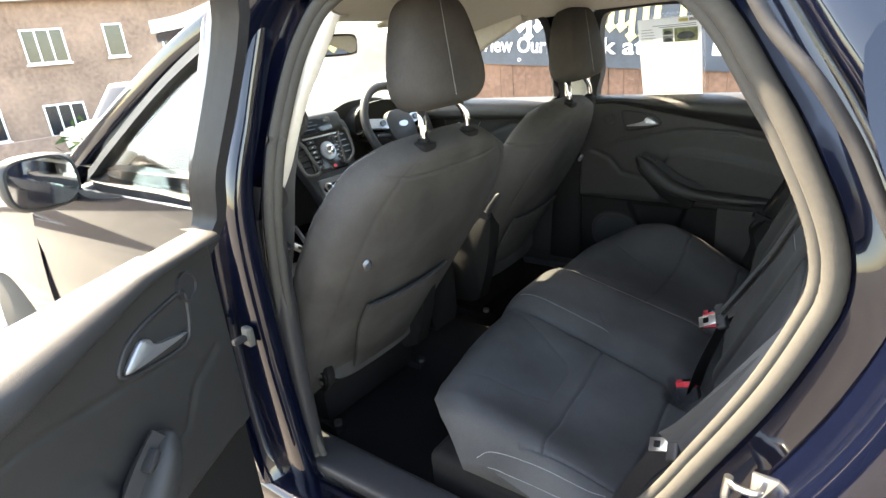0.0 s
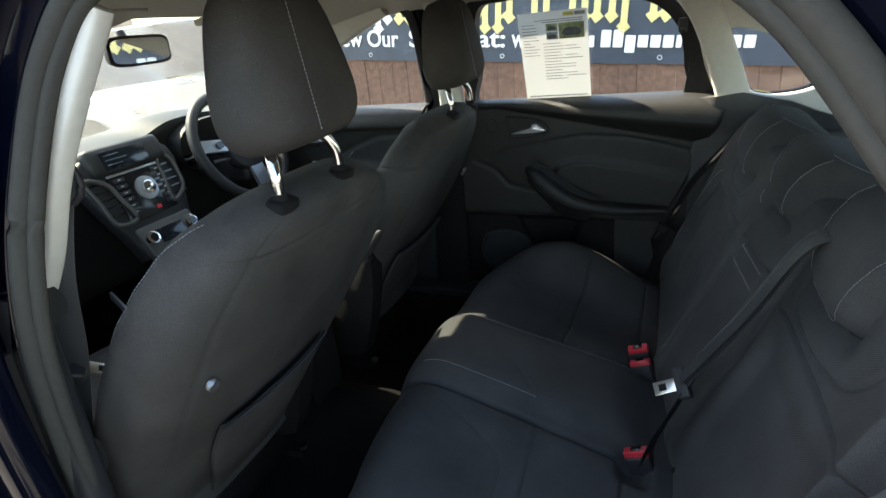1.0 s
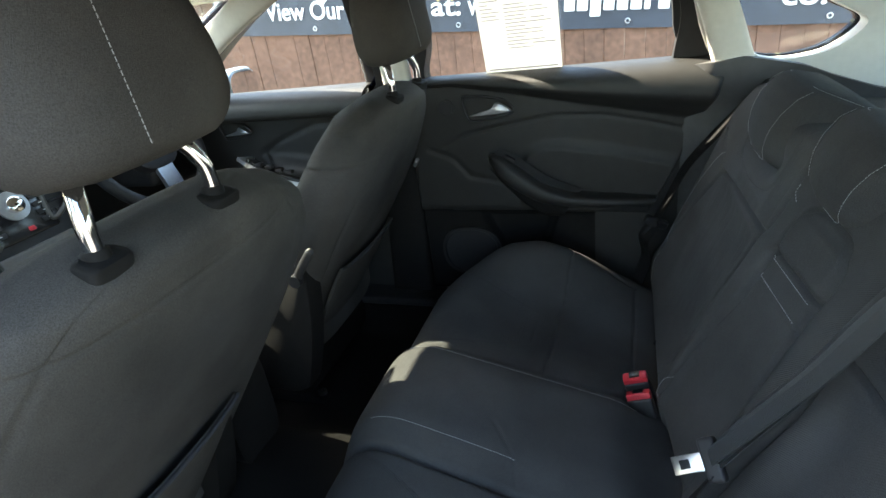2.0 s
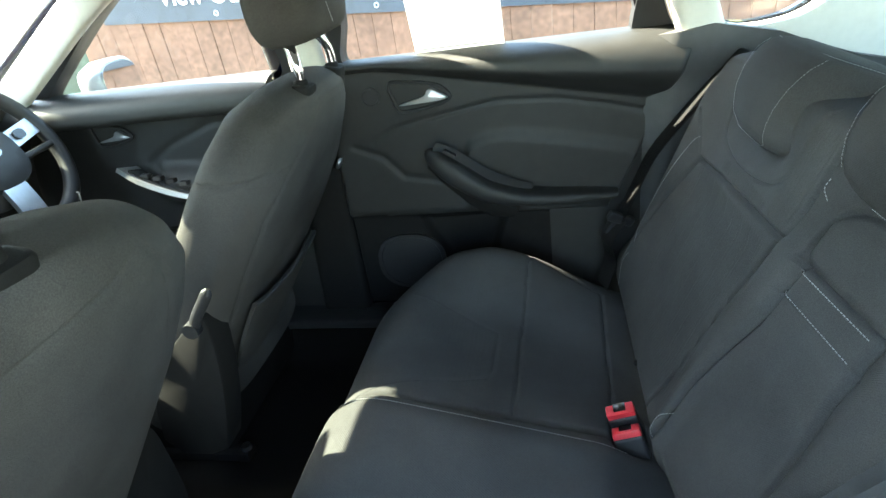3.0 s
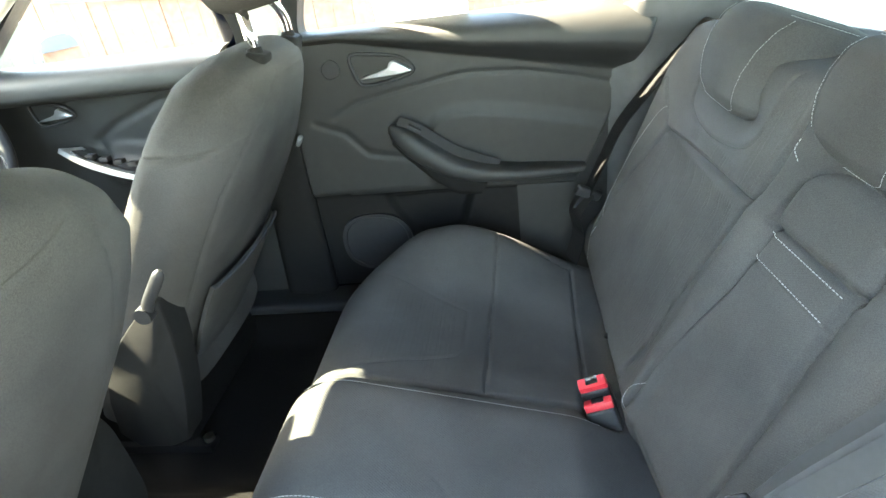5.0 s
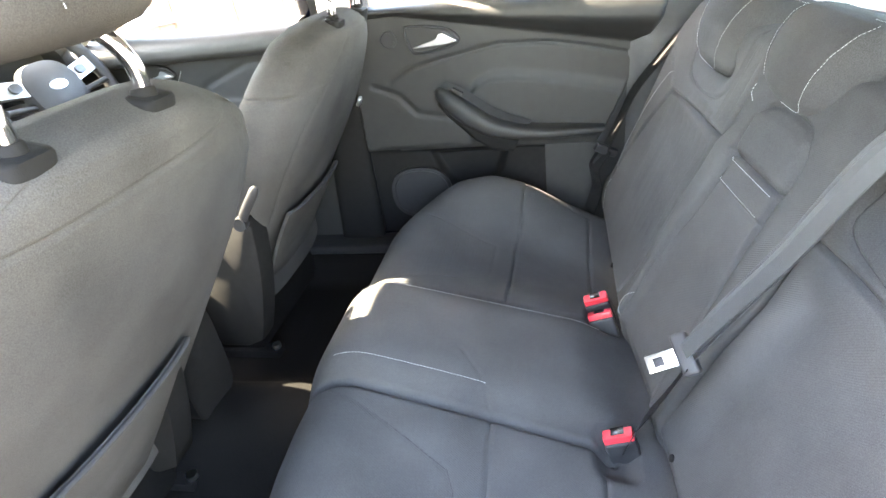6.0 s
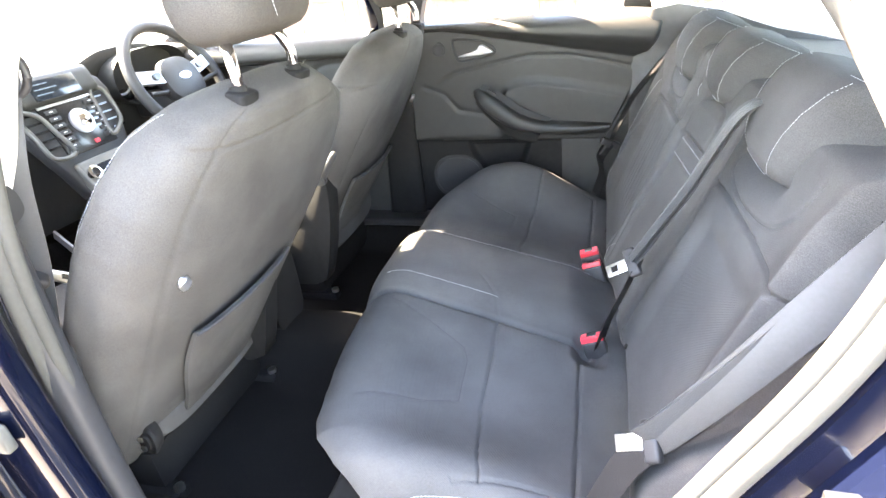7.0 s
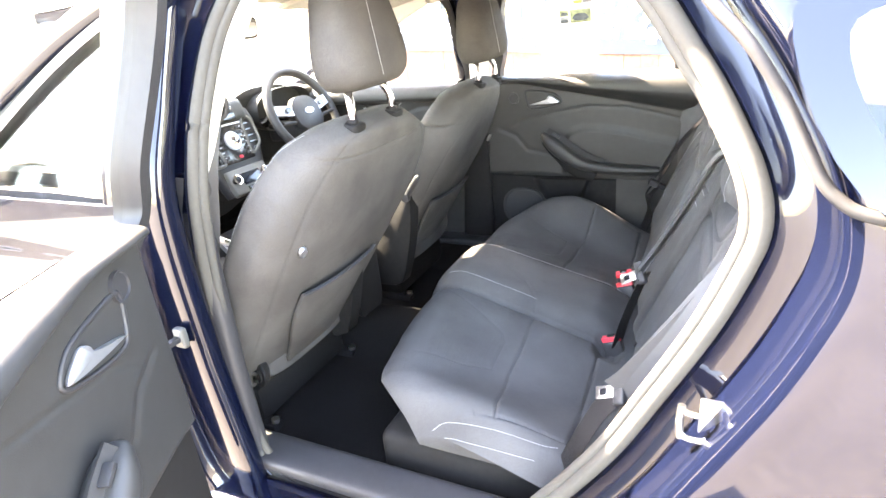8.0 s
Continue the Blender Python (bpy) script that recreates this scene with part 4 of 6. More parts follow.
    if y0 < 0:
        kn_ = [oval(-0.36 + 0.35 * d, y0 - 0.222 - d, 0.385, r, r * 1.15, 2.2, 24, up=(0.25, 0, 0.97), side=(0.95, -0.2, -0.22)) for d, r in ((-0.02, 0.034), (0.004, 0.034), (0.010, 0.029), (0.010, 0.018), (0.016, 0.016))]
        kb = part("recline_knob", loft(kn_), COVER, seat, "black ridged recline knob")
        # two small steel chips put bright glints on the knob
        for q in (-0.012, 0.012):
            part("knob_glint", box(-0.365, -0.352, y0 - 0.243, y0 - 0.238, 0.385 + q - 0.005, 0.385 + q + 0.005, 0.002), STEEL, kb, "steel chip standing for a glint")
    ck = at(0.0, -inner * 0.24, -0.008)
    part("hook", moved(loft([oval(0, 0, q, 0.011 * w, 0.005, 3, 14, up=(1, 0, 0)) for q, w in ((-0.018, 0.5), (-0.012, 1), (0.012, 1), (0.018, 0.5))]), Matrix.Translation(Vector(ck)) @ Matrix.Rotation(radians(35), 4, "Y") @ Matrix.Rotation(radians(35), 4, "X")), SATIN, seat, "small pale plastic hook")
    return seat


front_seat(-0.348, 1, "front passenger seat in charcoal cloth")
front_seat(0.482, -1, "driver's seat in charcoal cloth", -0.045)

# ---- rear bench ----
bench = thing("rear_bench", "rear bench seat in charcoal and blue-grey cloth", "car seat")
BE, BN = np.array((0.375, 0, 0.927)), np.array((-0.927, 0, 0.375))
B0 = np.array((0.545, 0, 0.415))


def on_back(y, h, d=0.0):
    y, h, d = np.broadcast_arrays(np.asarray(y, float), h, d)
    return B0 + h[..., None] * BE + d[..., None] * BN + y[..., None] * np.array((0, 1, 0))


BACK_SEAMS = {
    "far panel": [(0.51, 0.385), (0.39, 0.396), (0.25, 0.405), (0.132, 0.411)],
    "far panel side": [(0.51, 0.385), (0.545, 0.295), (0.575, 0.19), (0.59, 0.09)],
    "far strip": [(0.126, 0.56), (0.124, 0.46), (0.132, 0.411), (0.150, 0.32), (0.170, 0.21), (0.188, 0.10), (0.198, 0.0)],
    "far yoke": [(0.48, 0.50), (0.45, 0.45), (0.385, 0.434), (0.31, 0.434), (0.235, 0.448), (0.20, 0.473), (0.193, 0.512), (0.197, 0.55), (0.19, 0.57)],
    "far shoulder": [(0.575, 0.46), (0.54, 0.42), (0.51, 0.385)],
    "centre far side": [(0.072, 0.411), (0.082, 0.318), (0.10, 0.222), (0.113, 0.149), (0.118, 0.06), (0.128, 0.0)],
    "centre near side": [(-0.070, 0.411), (-0.070, 0.318), (-0.085, 0.222), (-0.095, 0.12), (-0.10, 0.0)],
    "near strip": [(-0.165, 0.56), (-0.165, 0.46), (-0.170, 0.404), (-0.172, 0.30), (-0.158, 0.20), (-0.15, 0.0)],
    "near panel": [(-0.170, 0.404), (-0.26, 0.410), (-0.42, 0.416), (-0.575, 0.414)],
    "near yoke": [(-0.205, 0.50), (-0.21, 0.442), (-0.28, 0.427), (-0.36, 0.43), (-0.44, 0.447), (-0.485, 0.483), (-0.50, 0.54)],
    "near panel side": [(-0.575, 0.414), (-0.59, 0.25), (-0.60, 0.08)],
    "pad": [(0.078, 0.408), (0.080, 0.44), (0.068, 0.475), (0.04, 0.498), (-0.04, 0.498), (-0.068, 0.475), (-0.078, 0.44), (-0.076, 0.408)],
}


def back_relief(Y, H):
    a = np.abs(Y)
    d = 0.020 + 0.0 * Y
    d = d - 0.034 * np.clip((0.15 - Y) / 0.22, 0, 1) - 0.012 * step(-Y, 0.08, 0.24)
    d = d + 0.022 * step(a, 0.50, 0.60) * step(0.60 - H, 0, 0.12) * step(H, 0.0, 0.1)
    # the outer panels are hollowed, the strips beside the centre stand proud
    d = d - 0.010 * step(Y, 0.14, 0.20) * step(0.53 - Y, 0, 0.08) * step(0.40 - H, 0, 0.05) * step(H, 0.02, 0.12)
    d = d - 0.010 * step(-Y, 0.18, 0.24) * step(0.56 + Y, 0, 0.08) * step(0.39 - H, 0, 0.05) * step(H, 0.02, 0.12)
    d = d + 0.009 * np.exp(-((Y - (0.105 + 0.35 * np.clip(0.40 - H, 0, 0.4) * 0.12)) / 0.024) ** 4) * step(0.43 - H, 0, 0.03)
    d = d + 0.009 * np.exp(-((Y + 0.12) / 0.030) ** 4) * step(0.42 - H, 0, 0.03)
    # hollows below the headrests
    for yc, h0 in ((0.335, 0.475), (-0.31, 0.478)):
        d = d - 0.028 * np.exp(-((Y - yc) / 0.095) ** 4) * np.exp(-((H - h0 - 0.015) / 0.028) ** 2)
    d = d - 0.05 * step(H, 0.55, 0.60) ** 2 - 0.05 * step(a, 0.64, 0.70) - 0.03 * step(0.03 - H, 0, 0.06)
    d = d - 0.055 * step(Y, 0.585, 0.635) * step(H, 0.05, 0.25)
    d = d - 0.095 * step(-Y, 0.56, 0.61) * step(H, 0.08, 0.36)
    for name, line in BACK_SEAMS.items():
        deep, wide = (0.009, 0.0042) if "panel" in name or "strip" in name else ((0.008, 0.004) if name == "pad" else (0.005, 0.0034))
        if name.startswith("centre"):
            deep, wide = 0.010, 0.0055
        d = d - groove(Y, H, [tuple(p[:2]) for p in curve_points([(u, v, 0) for u, v in line], 4)] if "yoke" in name or name == "pad" else line, deep, wide)
    # padded top of the folding armrest with its strap below
    inside_pad = step(0.079 - np.abs(Y), 0, 0.02) * step(H, 0.408, 0.425) * step(0.495 - H, 0, 0.02)
    d = d + 0.008 * inside_pad
    strap = step(0.082 - np.abs(Y - 0.003), 0, 0.006) * step(H, 0.360, 0.364) * step(0.406 - H, 0, 0.004)
    d = d + 0.0015 * strap - groove(Y, H, [(0.085, 0.4095), (-0.079, 0.4095)], 0.006, 0.003) - groove(Y, H, [(0.085, 0.3595), (-0.079, 0.3595)], 0.002, 0.003)
    fade = step(H, 0.04, 0.16)
    panel = (step(Y, 0.15, 0.165) * step(0.505 - Y, 0, 0.03) * step(0.393 - H, 0, 0.012) * fade
             + step(Y, 0.135, 0.142) * step(0.195 - Y, 0, 0.006) * step(H, 0.415, 0.425) * step(0.56 - H, 0, 0.02)
             + step(Y, 0.20, 0.21) * step(0.42 - Y, 0, 0.05) * step(H, 0.406, 0.412) * step(0.432 - H, 0, 0.004))
    return d + 0.0016 * np.sin(Y * 2 * math.pi / 0.0088) * panel


ys, hs = np.linspace(-0.70, 0.70, 760), np.linspace(-0.02, 0.60, 260)
Y, H = np.meshgrid(ys, hs, indexing="ij")
F = on_back(Y, H, back_relief(Y, H))
part("backrest", slab(F, on_back(Y, H, -0.09)), INSERT, bench, "blue-grey cloth backrest with ribbed panels")


def back_line(pts, n=14, lift=0.002):
    L = curve_points([(a, b, 0) for a, b in pts], n)
    return on_back(L[:, 0], L[:, 1], back_relief(L[:, 0], L[:, 1]) + lift)


for line in ([(-0.058, 0.3655), (0.078, 0.3655)], [(-0.060, 0.4005), (0.076, 0.4005)], [(0.128, 0.012), (0.131, 0.055), (0.112, 0.097)], [(0.113, 0.507), (0.113, 0.494), (0.097, 0.484)],
             [(0.578, 0.03), (0.583, 0.12), (0.583, 0.22), (0.575, 0.31), (0.556, 0.385), (0.54, 0.42)]):
    part("stitching", stitches(back_line(line, 20), 0.0006, 0.0036, 0.002), THREAD, bench, "pale grey stitching")


# dark tubes sunk in the grooves draw the crease shade
for name, line in BACK_SEAMS.items():
    L = curve_points([(u, v, 0) for u, v in line], 14) if "yoke" in name or name == "pad" else np.concatenate([np.linspace((*p, 0), (*q, 0), 24) for p, q in zip(line, line[1:])])
    part("seam", tube(on_back(L[:, 0], L[:, 1], back_relief(L[:, 0], L[:, 1]) - 0.0002), 0.0010, 5), SEAM, bench, "seam line, dark for the shade in its crease")
for y, h in ((0.311, 0.02), (-0.216, 0.028)):
    c = on_back(y, h, float(back_relief(np.array(y), np.array(h))) + 0.001)
    part("fixing_cover", loft([oval(*(c + BN * d), w, w, 2, 16, up=BE, side=(0, 1, 0)) for d, w in ((-0.003, 0.006), (0.0015, 0.006), (0.003, 0.0035))]), COVER, bench, "small round black fixing cover")


def rear_headrest(yc, low, top, sink, lean=0.0):
    """A wedge-shaped headrest: a stitched front panel, narrow at its foot, and sides that flare backwards. sink: how far it sits back; lean: sideways drift of its top."""
    hs_ = np.array([0.0, 0.06, 0.14, 0.25, 0.40, 0.60, 0.80, 0.92, 0.97, 1.0])
    pw = np.array([0.046, 0.064, 0.072, 0.078, 0.086, 0.095, 0.104, 0.106, 0.102, 0.086])
    fr = np.array([0.030, 0.048, 0.058, 0.064, 0.068, 0.066, 0.056, 0.040, 0.026, 0.004])
    bk = np.array([0.0, -0.01, -0.02, -0.03, -0.04, -0.05, -0.06, -0.06, -0.055, -0.04])
    ex = np.array([0.016, 0.026, 0.034, 0.042, 0.050, 0.056, 0.056, 0.050, 0.043, 0.028])
    q = np.unique(np.concatenate([np.linspace(0, 0.25, 14), np.linspace(0.25, 0.85, 16), np.linspace(0.85, 1, 12)]))
    rings, left, right = [], [], []
    for v in q:
        w, f_, b_, e = (np.interp(v, hs_, k) for k in (pw, fr, bk, ex))
        f_, b_ = f_ - sink, b_ - sink
        y = yc + lean * v
        poly = [(-w, f_ - 0.006), (-w * 0.8, f_ - 0.001), (-w * 0.4, f_ + 0.002), (0, f_ + 0.003), (w * 0.4, f_ + 0.002), (w * 0.8, f_ - 0.001), (w, f_ - 0.006), (w + 0.012, f_ - 0.020), (w + e * 0.6, 0.5 * (f_ + b_)), (w + e, b_ + 0.02), (w + e * 0.8, b_), (0, b_), (-w - e * 0.8, b_), (-w - e, b_ + 0.02), (-w - e * 0.6, 0.5 * (f_ + b_)), (-w - 0.012, f_ - 0.020)]
        P = rounded(poly)
        h = low + (top - low) * v
        rings.append(on_back(y + P[:, 0], np.full(len(P), h), P[:, 1]))
        if 0.05 < v < 0.93:
            left.append(on_back(y - w * 0.985, h, f_ - 0.0055))
            right.append(on_back(y + w * 0.985, h, f_ - 0.0055))
    hr = part("headrest", loft(rings), INSERT, bench, "padded charcoal headrest set on the backrest")
    f0 = np.interp(0.04, hs_, fr) - sink
    foot = curve_points([left[0], on_back(yc - 0.045, low + (top - low) * 0.035, f0), on_back(yc + 0.045, low + (top - low) * 0.035, f0), right[0]], 8)[1:-1]
    line = np.concatenate([np.array(left[::-1]), foot, np.array(right)])
    side_n = len(rings[0]) // 4
    for k in (-1, 1):
        top_ = [q for q in rings[-5] if (q[1] - yc - lean * 0.95) * k > 0.07]
        top_ = sorted(top_, key=lambda q: -float(np.dot(q - B0, BN)))[:side_n]
        part("stitching", stitches(np.array(top_) + BE * 0.001, 0.0004, 0.0032, 0.0016), THREAD, hr, "pale grey edge stitching")
    part("stitching", stitches(line + BN * 0.002, 0.0004, 0.0032, 0.0016), THREAD, hr, "pale grey edge stitching")


rear_headrest(0.348, 0.478, 0.632, 0.016, 0.02)
rear_headrest(0.040, 0.500, 0.640, 0.042)
rear_headrest(-0.315, 0.488, 0.655, 0.055, -0.01)


def corner(X, Y):
    """The front corners of the cushion are rounded off."""
    near = np.interp(-Y, [0.22, 0.30, 0.37, 0.44, 0.51, 0.575, 0.63, 0.675], [0.0, 0.005, 0.014, 0.030, 0.056, 0.098, 0.160, 0.245])
    return X + np.where(Y < 0, near * step(0.45 - X, 0, 0.5), 0.14 * step(Y, 0.40, 0.72) ** 1.5 * step(0.3 - X, 0, 0.3))


def cushion_z(X, Y):
    a = np.abs(Y)
    XC = np.where(Y < 0, corner(X, Y), X)
    z = 0.521 - 0.27 * XC
    z = z - 0.35 * (1 - np.sqrt(np.clip(1 - ((0.10 - X) / 0.16).clip(0, 1) ** 2.2, 0, 1))) * 0.62 * (1 - 0.70 * step(-Y, 0.38, 0.66))
    z = z - 0.02 * np.exp(-((a - 0.36) / 0.13) ** 4) * step(X, 0.08, 0.2)
    z = z + 0.036 * np.exp(-(np.abs(Y - 0.005) / 0.135) ** 7) * step(0.56 - X, 0, 0.12)
    z = z - (0.10 - 0.04 * step(-Y, 0.5, 0.6)) * step(a, 0.61, 0.69) ** 2
    z = z + (0.012 + np.where(Y > 0, 0.080 * np.exp(-((X - 0.275) / 0.19) ** 2), 0.034 * np.exp(-((XC - 0.30) / 0.17) ** 2))) * np.exp(-((a - 0.61) / 0.075) ** 2)
    z = z - 0.05 * step(0.04 - X, 0, 0.1) * step(Y, 0.52, 0.66)
    for s in (1, -1):
        z = z - groove(X, Y, [(0.302, s * 0.17), (0.306, s * 0.42), (0.329, s * 0.623)], 0.005, 0.003)
        z = z - groove(X, Y, [(-0.04, s * 0.148), (0.30, s * 0.160), (0.5, s * 0.172)], 0.013, 0.006)
        z = z - groove(X, Y, [(0.485, s * 0.215), (0.490, s * 0.39), (0.494, s * 0.589)], 0.006, 0.0032)
        z = z - groove(X, Y, [(0.251, s * 0.635), (0.329, s * 0.623), (0.411, s * 0.604), (0.494, s * 0.589)], 0.004, 0.003)
        z = z - groove(X, Y, [(0.006, s * 0.155), (0.18, s * 0.235), (0.243, s * 0.268), (0.256, s * 0.30), (0.258, s * 0.42), (0.184, s * 0.449), (0.048, s * 0.489)], 0.0016, 0.0035)
        z = z - 0.03 * np.exp(-((X - 0.505) / 0.03) ** 4 - ((Y - s * 0.175) / 0.04) ** 4)
    z = z - groove(X, Y, [(0.24, -0.045), (0.29, -0.11), (0.302, -0.17)], 0.002, 0.003)
    z = z + 0.0006 * np.sin(X * 2 * math.pi / 0.009) * step(a, 0.19, 0.21) * step(0.58 - a, 0, 0.03) * step(X, 0.06, 0.10) * step(0.245 - X, 0, 0.02)
    return z


xs, ys = np.linspace(-0.053, 0.64, 185), np.linspace(-0.675, 0.675, 360)
X, Y = np.meshgrid(xs, ys, indexing="ij")
Z = cushion_z(X, Y)
X2 = corner(X, Y)
F = np.stack([X2, Y, Z], -1)
Bk = F.copy()
Bk[..., 2] = np.minimum(Z - 0.012, 0.335 + 0.030 * step(-Y, 0.40, 0.66))
Bk[..., 0] += 0.03 * step(0.1 - X, 0, 0.15)
Bk[..., 1] *= 0.965
part("cushion", slab(F, Bk), INSERT, bench, "blue-grey cloth bench cushion in three places")
part("seat_valance", box(0.05, 0.55, -0.63, 0.63, 0.18, 0.345, 0.03, 3), COVER, bench, "black plastic seat base")


def cush_line(pts, lift=0.002):
    L = curve_points([(a, b, 0) for a, b in pts], 24)
    X0 = L[:, 0].copy()
    for _ in range(12):
        X0 -= 0.7 * (corner(X0, L[:, 1]) - L[:, 0])
    return np.stack([L[:, 0], L[:, 1], cushion_z(X0, L[:, 1]) + lift], 1)


for line in ([(0.0, 0.112), (0.3, 0.118), (0.5, 0.122)], [(0.02, -0.105), (0.15, -0.106), (0.24, -0.108), (0.29, -0.11)], [(0.226, -0.668), (0.26, -0.659), (0.351, -0.646), (0.446, -0.631), (0.482, -0.617)], [(0.255, -0.673), (0.31, -0.669), (0.389, -0.661), (0.443, -0.654)]):
    part("stitching", stitches(cush_line(line), 0.0007, 0.004, 0.002), THREAD, bench, "pale grey stitching")


def cush_seam(pts):
    L = np.concatenate([np.linspace((*p, 0), (*q, 0), 30) for p, q in zip(pts, pts[1:])])
    return np.stack([corner(L[:, 0], L[:, 1]), L[:, 1], cushion_z(L[:, 0], L[:, 1]) - 0.0002], 1)


# cushion seams get the same dark lines for shade in the creases
for s in (1, -1):
    for line in ([(0.302, s * 0.17), (0.306, s * 0.42), (0.329, s * 0.623)], [(0.485, s * 0.215), (0.490, s * 0.39), (0.494, s * 0.589)], [(0.006, s * 0.155), (0.18, s * 0.235), (0.243, s * 0.268), (0.256, s * 0.30), (0.258, s * 0.42), (0.184, s * 0.449), (0.048, s * 0.489)]):
        part("seam", tube(cush_seam(line), 0.0009, 5), SEAM, bench, "seam line, dark for the shade in its crease")


def buckle(y, tilt, x=0.5, z=0.42):
    bk_ = thing("belt_buckle", "red-topped seat belt buckle standing between the cushions", "seat belt buckle", group="rear buckles")
    m = Matrix.Translation((x, y, z)) @ Matrix.Rotation(radians(-18), 4, "Y") @ Matrix.Rotation(radians(tilt), 4, "X")
    body = part("body", moved(box(-0.026, 0.026, -0.013, 0.013, -0.07, -0.004, 0.006, 3), m), PLASTIC, bk_)
    part("release_button", moved(box(-0.025, 0.025, -0.010, 0.013, -0.010, 0.008, 0.004), m), RED, body, "red release button")
    part("slot", moved(box(-0.011, 0.011, -0.004, 0.0135, 0.002, 0.0086, 0.001), m), GLOSSBLACK, body)


buckle(0.188, 10, 0.492, 0.432)
buckle(0.160, -14, 0.499, 0.410)
buckle(-0.150, -5, 0.509, 0.397)


def frame_of(at, ahead, face):
    """A pose at a place whose -Z looks ahead and whose X is near face."""
    zz = -Vector(ahead).normalized()
    xx = Vector(face)
    xx = (xx - zz * xx.dot(zz)).normalized()
    yy = zz.cross(xx)
    return Matrix.Translation(Vector(at)) @ Matrix((xx, yy, zz)).transposed().to_4x4()


def tongue(parent, m, bright=True):
    tg = box(-0.002, 0.002, -0.012, 0.012, -0.045, 0.0, 0.0015)
    plate = part("tongue", moved(tg, m), STEEL if bright else PLASTIC, parent, "bright steel belt tongue" if bright else "")
    part("tongue_slot", moved(box(-0.0026, 0.0026, -0.006, 0.006, -0.034, -0.02, 0.0), m), GLOSSBLACK, plate)
    part("tongue_grip", moved(box(-0.008, 0.008, -0.029, 0.029, -0.002, 0.022, 0.006, 3), m), PLASTIC, parent, "black plastic tongue grip")


# centre belt, lying down the backrest from behind the near headrest
belt = thing("seat_belt", "grey centre seat belt lying slack across the backrest", "seat belt")
top_pts = curve_points([tuple(on_back(-0.268, 0.585, -0.05)), tuple(on_back(-0.262, 0.55, 0.014)), tuple(on_back(-0.236, 0.40, 0.022)), tuple(on_back(-0.218, 0.29, 0.032)), tuple(on_back(-0.212, 0.222, 0.040))], 10)
for sl, q, dy, w in (((0.05, -0.99, 0.0), 0.003, 0.014, 0.046), ((0.50, -0.84, -0.2), 0.010, -0.004, 0.024), ((0.12, -0.98, -0.05), 0.015, -0.021, 0.025)):
    fan = np.linspace(1, 0.35, len(top_pts))[:, None] * np.array((0.0, dy, 0.0))
    part("webbing", ribbon(top_pts + BN * q + fan, w, 0.0012, sl), BELT, belt, "grey ribbed webbing folded lengthwise")
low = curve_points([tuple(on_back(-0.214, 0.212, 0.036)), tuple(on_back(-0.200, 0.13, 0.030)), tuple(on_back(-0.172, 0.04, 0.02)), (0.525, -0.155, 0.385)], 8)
# lower run takes the dark copy, shade put into its colour
part("webbing", ribbon(low, 0.045, 0.0016, (0.5, 0.8, 0.2)), BELTSHADE, belt)
m = frame_of(on_back(-0.208, 0.205, 0.052), (-0.85, 0.15, -0.55), (0.1, -0.6, 0.75))
tongue(belt, m)
# near and far outer belts
belt = thing("seat_belt", "grey outer rear seat belt hanging down beside the bench", "seat belt")
pts = curve_points([(0.84, -0.655, 0.985), (0.742, -0.650, 0.835), (0.68, -0.640, 0.728), (0.618, -0.622, 0.622), (0.592, -0.612, 0.580)], 10)
for sl, q in (((0.76, -0.44, -0.53), 0.0), ((0.75, -0.1, -0.45), 0.007)):
    fan = np.linspace(1, 0.1, len(pts))[:, None] * np.array((0.012, 0.010, -0.020)) * (q > 0)
    part("webbing", ribbon(pts + np.array((-0.7, -0.3, 0.6)) * q + fan, 0.047, 0.0014, sl), BELT, belt, "grey ribbed webbing, doubled")
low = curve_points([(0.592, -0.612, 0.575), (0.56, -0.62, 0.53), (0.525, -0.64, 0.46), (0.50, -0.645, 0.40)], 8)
# below the tongue the same belt is coloured dark for shade
part("webbing", ribbon(low, 0.045, 0.0016, (0.45, -0.8, -0.4)), BELTSHADE, belt)
tongue(belt, frame_of((0.588, -0.608, 0.575), (-0.75, 0.25, -0.45), (0.1, -0.6, 0.75)))
belt = thing("seat_belt", "outer rear seat belt slack beside the closed door, darkened for shade", "seat belt")
pts = curve_points([(0.80, 0.635, 0.93), (0.775, 0.64, 0.945), (0.750, 0.645, 0.917), (0.708, 0.645, 0.873), (0.655, 0.645, 0.810), (0.607, 0.645, 0.745), (0.575, 0.642, 0.675), (0.541, 0.636, 0.60)], 10)
# whole far belt coloured dark, standing for the shade by the door
part("webbing", ribbon(pts, 0.047, 0.0016, (0.16, -0.99, -0.06)), BELTSHADE, belt, "webbing darkened for shade, its edge lit")
pts = curve_points([(0.541, 0.635, 0.60), (0.512, 0.632, 0.55), (0.52, 0.638, 0.49), (0.50, 0.63, 0.42)], 8)
part("webbing", ribbon(pts, 0.045, 0.0016, (-0.5, 0.8, 0.2)), BELTSHADE, belt)
m = frame_of((0.541, 0.63, 0.60), (-0.45, 0.15, -0.8), (0.2, -0.95, -0.1))
part("tongue_grip", moved(box(-0.009, 0.009, -0.032, 0.032, -0.012, 0.012, 0.006, 3), m), PLASTIC, belt, "black plastic tongue grip")
part("tongue", moved(box(-0.002, 0.002, -0.012, 0.012, -0.05, -0.01, 0.0015), m), PLASTIC, belt)
